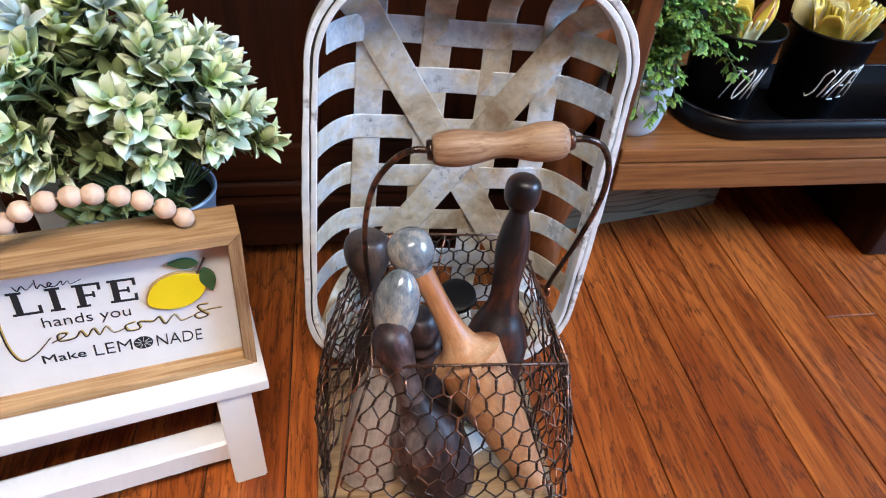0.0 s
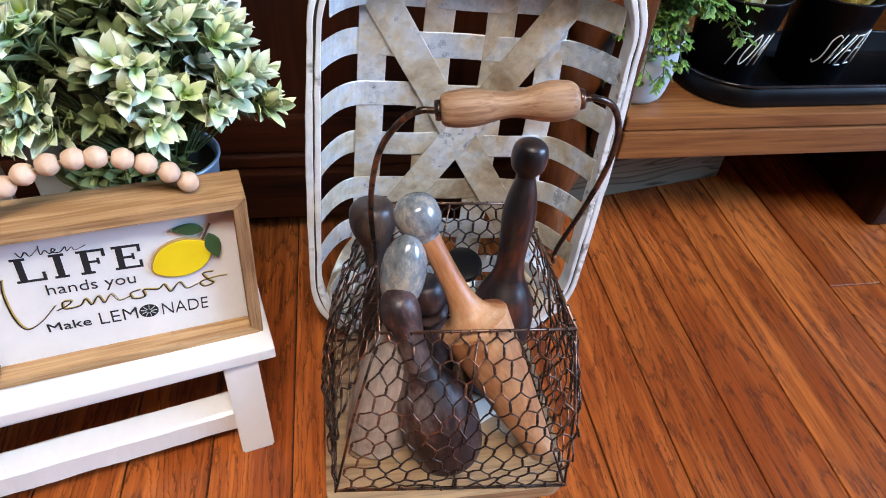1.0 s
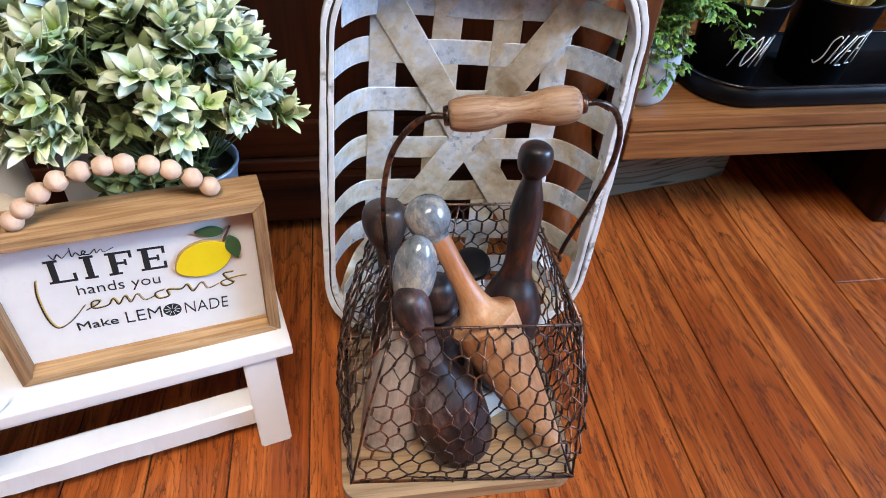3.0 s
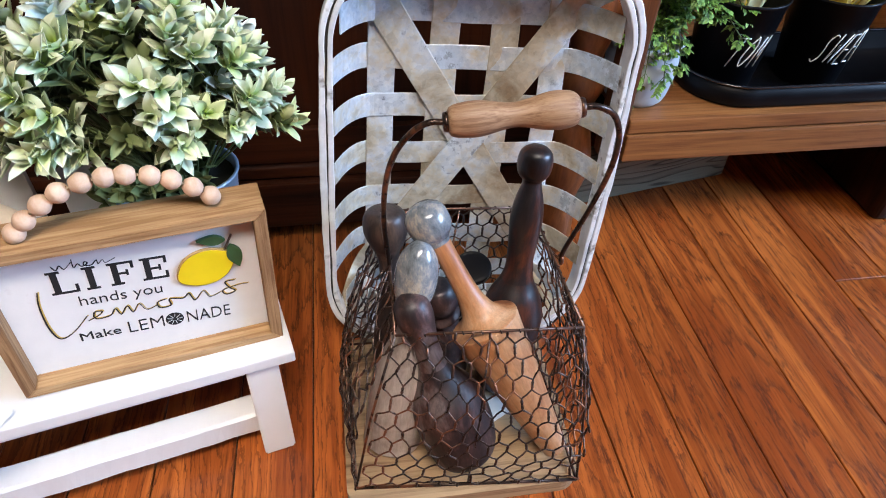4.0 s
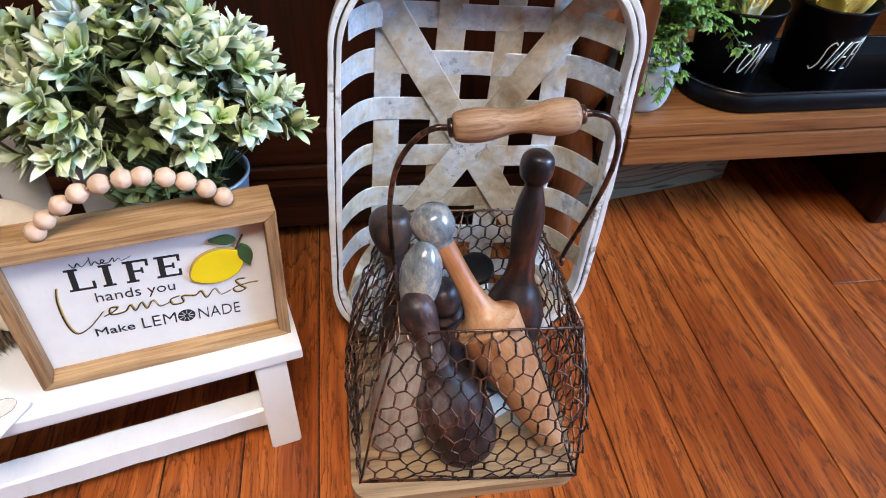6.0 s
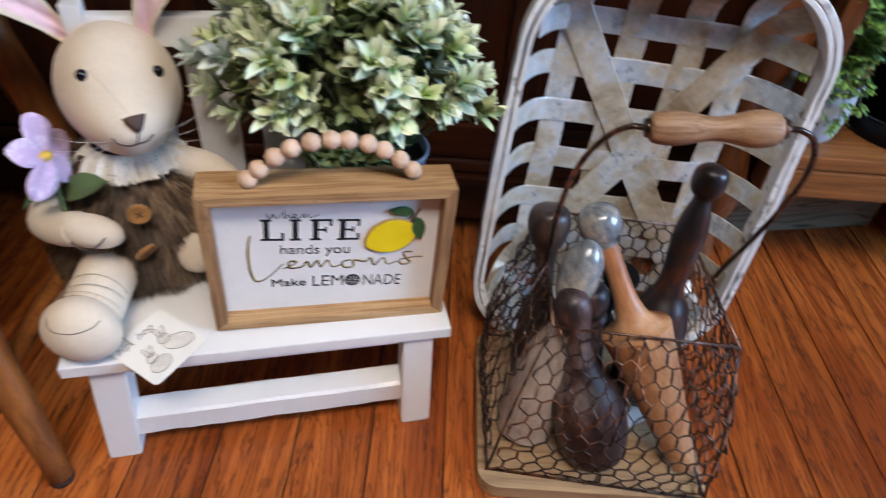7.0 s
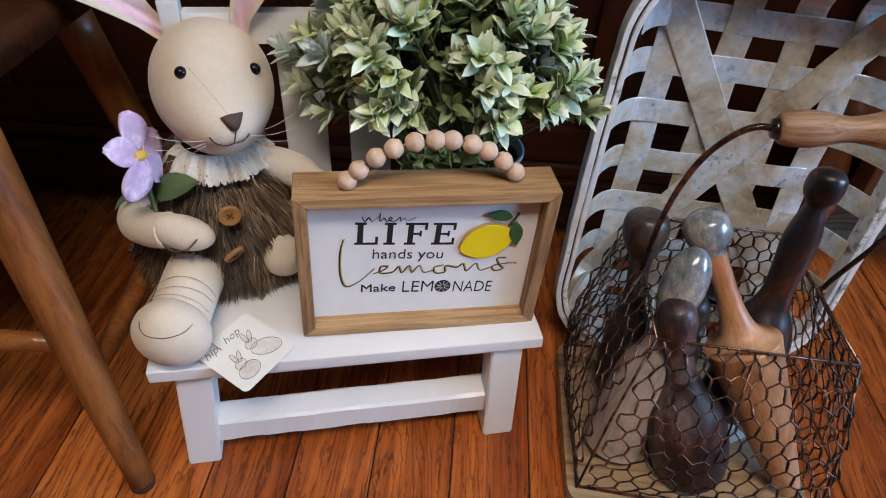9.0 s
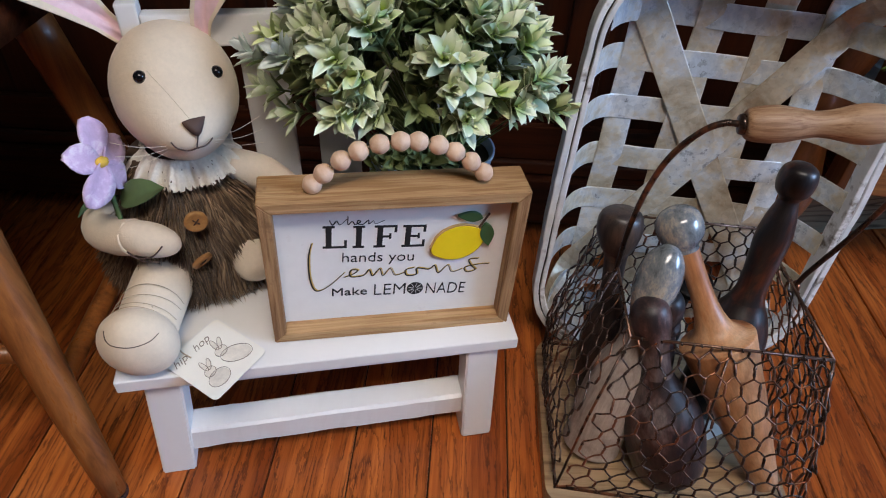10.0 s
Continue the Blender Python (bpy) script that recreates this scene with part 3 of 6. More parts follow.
tagged(link_mesh("floor_beam", box(0.0, 0.40, 0.0, 0.06, 0.0, 0.085, 0.004), M_GREYWOOD), "weathered grey barn-wood board lying on the floor", "board").matrix_world = pose(0.245, 0.73, 0, 0, 0, 11)

post = thing("turned_post", "orange-brown turned wooden post beside the shelf", "post", pose(0.232, 0.645, 0))
part("spindle", lathe(smooth_profile([(0, 0), (0.028, 0), (0.03, 0.06), (0.024, 0.10), (0.038, 0.17), (0.026, 0.24), (0.020, 0.27), (0.034, 0.31), (0.022, 0.345), (0.030, 0.38), (0.041, 0.43), (0.026, 0.49), (0.026, 0.7), (0, 0.7)]), 24), M_POST, post, "", True)


# ---- white bench ----
BENCH = pose(-0.591, 0.2, 0, 0, 0, 13.95)
SEAT = 0.180


def shear_to_view(bm):
    """Shears the bench down towards one end to fit the camera's view."""
    for v in bm.verts:
        v.co.z -= 0.0213 * v.co.x * min(1.0, v.co.z / SEAT)
    return bm


def slanted(x0b, x1b, x0t, x1t, y0, y1, z0, z1, bevel, kick=0.0):
    bm = box(0, 1, y0, y1, z0, z1)
    for v in bm.verts:
        k = (v.co.z - z0) / (z1 - z0)
        v.co.x = (x0b if v.co.x < 0.5 else x1b) * (1 - k) + (x0t if v.co.x < 0.5 else x1t) * k
        v.co.y += kick * (1 - k)
    bmesh.ops.bevel(bm, geom=list(bm.edges), offset=bevel, segments=2, affect="EDGES")
    return bm


def worn_bar(x0, x1, y0, y1, z0, z1):
    """A planed rail whose edges are worn uneven along its length."""
    bm, rows, n = bmesh.new(), [], 36
    c = 0.0035
    for i in range(n + 1):
        x = x0 + (x1 - x0) * i / n
        w = [0.0011 * noise.noise((x * 26, k * 3.1, 0.4)) + 0.0006 * noise.noise((x * 90, k * 5.7, 1.4)) for k in range(8)]
        ring = ((y0, z0 + c), (y0, z1 - c), (y0 + c, z1), (y1 - c, z1), (y1, z1 - c), (y1, z0 + c), (y1 - c, z0), (y0 + c, z0))
        rows.append([bm.verts.new((x, y + w[k], z + w[(k + 3) % 8])) for k, (y, z) in enumerate(ring)])
    for a, b in zip(rows, rows[1:]):
        for k in range(8):
            bm.faces.new((a[k], a[(k + 1) % 8], b[(k + 1) % 8], b[k]))
    bm.faces.new(rows[0][::-1])
    bm.faces.new(rows[-1])
    bmesh.ops.recalc_face_normals(bm, faces=bm.faces)
    return bm


def bench():
    b = thing("bench", "small white-painted wooden doll bench with a slatted back", "bench", BENCH)
    part("seat", shear_to_view(box(-0.003, 0.4245, 0.012, 0.240, SEAT - 0.017, SEAT, 0.0022, None, 3)), M_WHITE, b)
    part("front_apron", shear_to_view(box(0.0585, 0.3675, 0.026, 0.038, SEAT - 0.036, SEAT - 0.0172, 0.001)), M_WHITE, b)
    for y, left, right in ((0.020, 0.013, 0.003), (0.192, 0.199, 0.203)):
        part("leg", shear_to_view(slanted(0.003, 0.041, 0.020, 0.058, y, y + 0.036, 0, SEAT - 0.0172, 0.002, left - y)), M_WHITE, b)
        part("leg", shear_to_view(slanted(0.366, 0.404, 0.368, 0.405, y, y + 0.036, 0, SEAT - 0.0172, 0.002, right - y)), M_WHITE, b)
        part("stretcher", shear_to_view(worn_bar(0.037, 0.3705, y + 0.000, y + 0.034, 0.031, 0.069)), M_WHITE, b)
    part("back_post", shear_to_view(box(0.048, 0.068, 0.214, 0.234, SEAT + 0.0005, 0.486, 0.002)), M_WHITE, b)
    part("back_post", shear_to_view(box(0.362, 0.382, 0.214, 0.234, SEAT + 0.0005, 0.486, 0.002)), M_WHITE, b)
    part("back_rail", shear_to_view(box(0.0685, 0.3615, 0.214, 0.231, 0.442, 0.475, 0.002)), M_WHITE, b)
    part("back_rail", shear_to_view(box(0.0685, 0.3615, 0.214, 0.231, SEAT + 0.03, SEAT + 0.06, 0.002)), M_WHITE, b)
    for k in range(4):
        x = 0.082 + 0.072 * k
        part("slat", shear_to_view(box(x, x + 0.047, 0.217, 0.229, SEAT + 0.0605, 0.4445, 0.0015)), M_WHITE, b)


bench()
ON_SEAT = BENCH @ Matrix.Translation((0, 0, SEAT)) @ pose(0, 0, 0, 0, 1.22, 0)


# ---- framed sign ----
# posed to fit the camera's view, tilted a little more than the seat
SIGN = pose(-0.4482, 0.2785, 0.1784, 0, 2.2, 13.4)


def slab_letter(bm, x, h, w, kind):
    """One slab-serif capital from bars."""
    s, t = 0.0058, 0.0028
    def bar(x0, x1, y0, y1):
        box(x + x0, x + x1, y0, y1, 0.0, 0.00025, 0, bm)
    bar(0.003, 0.003 + s, t, h - t)
    bar(0.0, 0.003 + s + 0.003, 0, t)
    bar(0.0, 0.003 + s + 0.003, h - t, h)
    if kind == "L":
        bar(0.0118, w, 0, t)
        bar(w - t, w, t, h * 0.36)
    if kind in "FE":
        bar(0.0118, w, h - t, h)
        bar(w - t, w, h * 0.68, h - t)
        bar(0.003 + s, w * 0.66, h * 0.5 - t / 2, h * 0.5 + t / 2)
        bar(w * 0.66, w * 0.66 + t * 0.8, h * 0.38, h * 0.64)
    if kind == "E":
        bar(0.0118, w, 0, t)
        bar(w - t, w, t, h * 0.32)


def script(name, strokes, radius, parent, m, material, label=""):
    bm = bmesh.new()
    for st in strokes:
        pts = curve_through([(x, y, 0) for x, y in st], 7)
        n = len(pts)
        tube(pts, [radius * (0.55 + 0.6 * abs(math.sin(3.1 * k / n + 0.4))) for k in range(n)], 6, bm)
    for v in bm.verts:
        v.co.z *= 0.4
    ob = part(name, bm, material, parent, label, True)
    ob.matrix_local = m
    return ob


def sign():
    W, H, D, B = 0.2604, 0.188, 0.046, 0.0125
    s = thing("framed_sign", "raw wood box-framed lemonade sign standing on a bench", "sign", SIGN)
    for nm, z0, z1 in (("frame_bottom", 0.0, B), ("frame_top", H - B, H)):
        bm = box(0, W, 0, D, z0, z1)
        top = nm == "frame_top"
        for v in bm.verts:
            inner = v.co.z < H - B / 2 if top else v.co.z > B / 2
            if inner:
                v.co.x = B if v.co.x < W / 2 else W - B
        bmesh.ops.bevel(bm, geom=list(bm.edges), offset=0.0009, segments=2, affect="EDGES")
        part(nm, bm, M_FRAME, s)
    for nm, x0, x1 in (("frame_side", 0.0, B), ("frame_side", W - B, W)):
        bm = box(x0, x1, 0, D, 0.0, H)
        for v in bm.verts:
            inner = (v.co.x > B / 2) if x0 == 0 else (v.co.x < W - B / 2)
            if inner:
                v.co.z = B if v.co.z < H / 2 else H - B
        bmesh.ops.bevel(bm, geom=list(bm.edges), offset=0.0009, segments=2, affect="EDGES")
        part(nm, bm, M_FRAME_V, s)
    panel = part("panel", box(B - 0.002, W - B + 0.002, 0.0185, 0.0225, B - 0.002, H - B + 0.002), M_PANEL, s, "white paper-faced panel")
    face = Matrix.Translation((0, 0.0183, 0)) @ pose(0, 0, 0, 90, 0, 0)
    at = lambda x, z, turn=0.0: face @ Matrix.Translation((x, z, 0)) @ pose(0, 0, 0, 0, 0, turn)
    for x, w, k in ((0.0570, 0.0240, "L"), (0.0868, 0.0140, "I"), (0.1080, 0.0230, "F"), (0.1366, 0.0240, "E")):
        bm = bmesh.new()
        slab_letter(bm, 0.0, 0.0290, w, k)
        o = part("capital_letter", bm, M_INK, panel, "black slab-serif capital")
        o.matrix_local = at(x, 0.1158 - 0.052 * (x - 0.0570), -2.6)
    lettering("line_two", "ha" + "nds you", 0.0190, panel, at(0.0758, 0.0956, -3.0), M_INK, bold=-0.00018, width=0.0745)
    lettering("line_make", "Make", 0.0160, panel, at(0.0636, 0.0474, -1.6), M_INK, width=0.0375)
    lettering("line_lem", "LEM", 0.0240, panel, at(0.1085, 0.0442, -2.8), M_INK, bold=-0.0003, width=0.0342)
    lettering("line_nade", "NADE", 0.0240, panel, at(0.1656, 0.0407, -3.6), M_INK, bold=-0.0003, width=0.0440)
    script("line_when", [[(0.069, 0.153), (0.072, 0.147), (0.076, 0.152), (0.079, 0.147), (0.086, 0.154)],
                         [(0.087, 0.1575), (0.087, 0.147), (0.091, 0.151), (0.094, 0.147), (0.099, 0.150), (0.097, 0.152), (0.096, 0.148), (0.102, 0.147), (0.107, 0.152), (0.1075, 0.147), (0.112, 0.151), (0.114, 0.147), (0.123, 0.151)]], 0.0006, panel, at(-0.0080, 0.0005, -1.6), M_INK, "black script")
    lem = [[(0.043, 0.124), (0.040, 0.105), (0.041, 0.075), (0.047, 0.058), (0.060, 0.064), (0.076, 0.083)],
           [(0.076, 0.076), (0.086, 0.081), (0.090, 0.086), (0.083, 0.086), (0.083, 0.077), (0.096, 0.078), (0.102, 0.086), (0.106, 0.077), (0.113, 0.087), (0.117, 0.077), (0.124, 0.087), (0.130, 0.077), (0.141, 0.081)],
           [(0.150, 0.087), (0.141, 0.084), (0.143, 0.076), (0.153, 0.077), (0.153, 0.086), (0.166, 0.084), (0.172, 0.089), (0.177, 0.078), (0.186, 0.089), (0.192, 0.079), (0.203, 0.083)],
           [(0.219, 0.097), (0.209, 0.096), (0.213, 0.087), (0.218, 0.081), (0.209, 0.078), (0.206, 0.085), (0.222, 0.089), (0.232, 0.089)]]
    script("line_script_edge", lem, 0.0008, panel, at(-0.0012, 0.0020, -2.6), M_GOLD, "gold edge of the script")
    script("line_script", lem, 0.00070, panel, at(-0.0024, 0.0014, -2.6) @ Matrix.Translation((0, 0, 0.0004)), M_INK, "thin black script word")
    # citrus slice in place of a letter
    sl = bmesh.new()
    plate([(0.0090 * math.cos(a * math.pi / 16), 0.0090 * math.sin(a * math.pi / 16)) for a in range(32)], 0, 0.0004, sl)
    o = part("citrus_slice", sl, M_INK, panel, "black printed citrus slice")
    o.matrix_local = at(0.1537, 0.0502)
    seg = bmesh.new()
    for k in range(9):
        a = 2 * math.pi * k / 9
        for f0, f1, w in ((0.25, 0.86, 0.03),):
            p, q = Vector((math.cos(a), math.sin(a), 0)), Vector((-math.sin(a), math.cos(a), 0))
            tube([p * 0.0090 * f0, p * 0.0090 * f1], 0.00028, 4, seg)
    o = part("slice_segment_print", seg, M_PANEL, panel, "pale slice lines")
    o.matrix_local = at(0.1537, 0.0502) @ Matrix.Translation((0, 0, 0.0006))
    # wooden lemon cut-out, proud of the panel
    out = []
    for k in range(40):
        a = 2 * math.pi * k / 40
        r = 1.0 + 0.16 * max(0.0, math.cos(a)) ** 12 + 0.12 * max(0.0, -math.cos(a)) ** 14
        out.append((0.0262 * r * math.cos(a), 0.0215 * r * math.sin(a)))
    lemon_m = at(0.1957, 0.1152) @ pose(0, 0, 0, 0, 0, 22)
    o = part("lemon", plate([(x * 1.05, y * 1.06) for x, y in out], 0, 0.003), M_LEMONEDGE, s, "bare wooden edge of the lemon cut-out")
    o.matrix_local = lemon_m
    o = part("lemon_face", plate(out, 0.0031, 0.0038), M_LEMON, s, "bright yellow painted lemon")
    o.matrix_local = lemon_m
    def leaf_outline(l, w):
        return [(l * t, w * math.sin(math.pi * t ** 0.8)) for t in [i / 10 for i in range(11)]] + [(l * t, -w * math.sin(math.pi * t ** 0.8)) for t in [1 - i / 10 for i in range(1, 10)]]
    for x, z, a, l, w in ((0.2190, 0.1475, 172, 0.027, 0.0058), (0.2230, 0.1395, -80, 0.031, 0.0075)):
        o = part("lemon_leaf", plate(leaf_outline(l, w), 0, 0.0035), M_LEMONLEAF, s, "dark green painted leaf")
        o.matrix_local = at(x, z) @ pose(0, 0, 0.001, 0, 0, a)
    o = part("lemon_stem", tube(curve_through([(0.2165, 0.1340, 0.002), (0.2210, 0.1430, 0.0025), (0.2255, 0.1515, 0.002)]), 0.0012, 6), M_NOSE, s, "brown painted stem")
    o.matrix_local = face


sign()


# ---- beads ----
def beads():
    g = thing("bead_garland", "strand of round natural wooden beads arched over the frame", "bead garland", ON_SEAT @ pose(0, 0, 0))
    a, c = Vector((0.2125, 0.058, 0.1975)), Vector((0.3755, 0.060, 0.1985))
    n, pts = 11, []
    for k in range(61):
        t = k / 60
        x = a.x + (c.x - a.x) * t
        z = a.z + 0.0400 * (1 - abs(2 * t - 1) ** 2.2)
        pts.append(Vector((x, a.y + (c.y - a.y) * t, z)))
    part("string", tube(pts, 0.0012, 6), M_STRING, g, "thin jute string")
    lens = [0.0]
    for p, q in zip(pts, pts[1:]):
        lens.append(lens[-1] + (q - p).length)
    me = None
    for k in range(n):
        want = lens[-1] * k / (n - 1)
        i = max(j for j, l in enumerate(lens) if l <= want + 1e-9)
        p = pts[i]
        if me is None:
            bm = lathe(smooth_profile([(0.0018, -0.0088), (0.0060, -0.0074), (0.0094, 0.0), (0.0060, 0.0074), (0.0018, 0.0088)], 5), 20)
            ob = part("bead", bm, M_BEAD, g, "", True)
            me = ob.data
        else:
            ob = new("bead", me)
            ob.parent = g
        d = pts[min(i + 1, 60)] - pts[max(i - 1, 0)]
        ob.matrix_local = Matrix.Translation(p) @ d.to_track_quat("Z", "Y").to_matrix().to_4x4()


beads()


# ---- tobacco basket ----
def tobacco_basket():
    """Shallow woven basket leaning on the cabinet: local x across, y up its length, z towards the room."""
    W, H, DEPTH, R = 0.355, 0.532, 0.078, 0.105
    base = pose(0.030, 0.452, 0.004, 0, 0, 0) @ pose(0, 0, 0, 90 - 8.0, 0, 0) @ pose(0, 0, 0, 0, 0, -3.6)
    tb = thing("tobacco_basket", "woven tobacco basket of galvanised straps, leaning upright on a cabinet", "basket", base)
    def hoop(grow, n=16):
        r = R + grow
        raw = [Vector(p) for p in rounded(-W / 2 - grow, W / 2 + grow, -grow, H + grow, r, n)]
        raw.append(raw[0])
        out = []
        for p, q in zip(raw, raw[1:]):
            steps = max(1, round((q - p).length / 0.009))
            out += [p.lerp(q, k / steps) for k in range(steps)]
        mid = Vector((0, H / 2))
        wob = lambda p: 0.0016 * noise.noise((p.x * 9, p.y * 9, grow * 20)) + 0.0006 * noise.noise((p.x * 60, p.y * 60, grow * 300))
        return [tuple(p + (p - mid).normalized() * wob(p)) for p in out]
    # rim bands: an inner and an outer strip of split wood with a ragged dark slit between
    def ragged(p, seed, size):
        return size * (noise.noise((p[0] * 21, p[1] * 21, seed)) + 0.5 * noise.noise((p[0] * 75, p[1] * 75, seed + 7)))
    def band(name, g0, g1, z0, z1, mat, label="", seed=0.0, amount=0.0):
        mid = Vector((0, H / 2))
        i, o = [], []
        for p in hoop(g0):
            v = Vector(p)
            d = (v - mid).normalized()
            i.append(v + d * ragged(p, seed, amount * 0.5))
            o.append(v + d * (g1 - g0 + ragged(p, seed + 3, amount)))
        bm = bmesh.new()
        n = len(o)
        top = [z1 + ragged(p, seed + 11, 0.0016) for p in i]
        rows = [[bm.verts.new((p.x, p.y, z if z < 0 else top[k] - (0.0 if q else 0.001))) for k, p in enumerate(pts)] for pts, z, q in ((i, z0, 1), (i, z1, 0), ([a.lerp(b, 0.15) for a, b in zip(i, o)], z1, 1), ([a.lerp(b, 0.85) for a, b in zip(i, o)], z1, 1), (o, z1, 0), (o, z0, 1))]
        for k in range(n):
            j = (k + 1) % n
            for a in range(6):
                b = (a + 1) % 6
                bm.faces.new((rows[a][k], rows[b][k], rows[b][j], rows[a][j]))
        bmesh.ops.recalc_face_normals(bm, faces=bm.faces)
        part(name, bm, mat, tb, label)
    band("rim_inner", -0.0060, 0.0016, -0.020, 0.005, M_RIM, "worn whitewashed inner band", 1.3, 0.0011)
    band("rim_core", -0.002, 0.0065, -0.018, 0.0008, M_GAP, "dark gap between the bands")
    band("rim_outer", 0.0026, 0.0110, -0.022, 0.004, M_RIM, "worn whitewashed outer band", 5.1, 0.0013)
    part("top_tie", tube([(0.07 + 0.012 * math.cos(a / 5 * math.pi), H + 0.004, 0.012 * math.sin(a / 5 * math.pi) - 0.006) for a in range(10)], 0.0022, 6, None, True), M_RIM, tb, "small tie on the rim")

    def profile(t, length, side):
        """Depth of a strap at t from 0 to 1 along its length: up to the rim at both ends."""
        d = min(t, 1 - t) * length
        k = min(1.0, d / side)
        return -DEPTH * (1 - (1 - k) ** 2.4) - 0.012 * (1 - k)

    def lay(name, p, q, width, lift, phase, side):
        n = 60
        p, q = Vector(p), Vector(q)
        length = (q - p).length
        pts, nrm = [], []
        for k in range(n + 1):
            t = k / n
            z = profile(t, length, side) + lift + (0.0022 * math.sin(phase + t * length / 0.066 * math.pi) if phase is not None else 0)
            pts.append(p.lerp(q, t) + Vector((0, 0, z)))
            nrm.append((0, 0, 1))
        for k in range(n + 1):
            d = (pts[min(k + 1, n)] - pts[max(k - 1, 0)]).normalized()
            s = d.cross(Vector((0, 0, 1))).normalized()
            nrm[k] = s.cross(d)
        part(name, strap(pts, nrm, width, 0.0016), M_STRAP, tb)
    ys = (0.068, 0.133, 0.199, 0.265, 0.331, 0.394, 0.452)
    for k, y in enumerate(ys):
        inset = 0.006 + max(0.0, R * 0.35 * (1 - min(y, H - y) / R)) if min(y, H - y) < R else 0.006
        lay("cross_strap", (-W / 2 + inset, y, 0), (W / 2 - inset, y, 0), 0.031, 0.0, k * math.pi, 0.062)
    for k, (xb, xt, w) in enumerate(((-0.112, -0.112, 0.034), (-0.038, -0.034, 0.036), (0.040, 0.040, 0.036), (0.112, 0.108, 0.034))):
        lay("upright_strap", (xb, 0.008, 0), (xt, H - 0.008, 0), w, -0.0010, math.pi / 2 + k * math.pi, 0.062)
    lay("cross_strap", (-0.128, 0.020, 0), (0.128, 0.020, 0), 0.034, 0.0, None, 0.05)
    lay("diagonal_strap", (-0.146, 0.506, 0), (0.160, 0.046, 0), 0.040, 0.0042, None, 0.07)
    lay("diagonal_strap", (0.152, 0.505, 0), (-0.152, 0.050, 0), 0.040, 0.0066, None, 0.07)


tobacco_basket()


# ---- wire basket ----
RIM = [Vector(p) for p in ((-0.071, 0.287, 0.216), (0.135, 0.274, 0.216), (0.133, 0.494, 0.208), (-0.062, 0.508, 0.208))]
FOOT = [Vector(p) for p in ((-0.126, 0.219, 0.026), (0.137, 0.196, 0.026), (0.137, 0.432, 0.026), (-0.126, 0.436, 0.026))]


def wire_side(bm, a, b, c, d, out, columns, rows, seed, belly):
    """Hexagonal netting between the foot a-b and the rim d-c, bulging out a little."""
    rnd = random.Random(seed)
    def at(s, t):
        p = a.lerp(b, s).lerp(d.lerp(c, s), t)
        bulge = belly * math.sin(math.pi * min(max(t, 0), 1) ** 0.85) * (0.5 + 0.5 * math.sin(math.pi * min(max(s, 0), 1)))
        j = 0.0019
        return p + out * (bulge + rnd.uniform(-j, j)) + Vector((rnd.uniform(-j, j), rnd.uniform(-j, j), rnd.uniform(-j, j)))
    grid = {}
    for r in range(rows + 1):
        for k in range(columns + 1):
            off = 0.5 if r % 2 else 0.0
            s = (k + off) / columns
            if s > 1.001:
                continue
            t0 = r / rows
            h = 0.30 / rows
            grid[r, k] = (at(min(s, 1), max(0.0, t0 - h)), at(min(s, 1), min(1.0, t0 + h)))
    for (r, k), (lo, hi) in grid.items():
        # twisted upright
        m = (lo + hi) / 2
        tube([lo, lo.lerp(hi, 0.25), m, lo.lerp(hi, 0.75), hi], [0.0010, 0.0019, 0.0015, 0.0019, 0.0010], 5, bm, False, False)
        for k2 in ((k, k + 1) if r % 2 else (k - 1, k)):
            if (r + 1, k2) in grid:
                q = grid[r + 1, k2][0]
                mid = (hi + q) / 2 + out * rnd.uniform(-0.0012, 0.0012)
                tube([hi, mid, q], 0.00105, 5, bm, False, False)


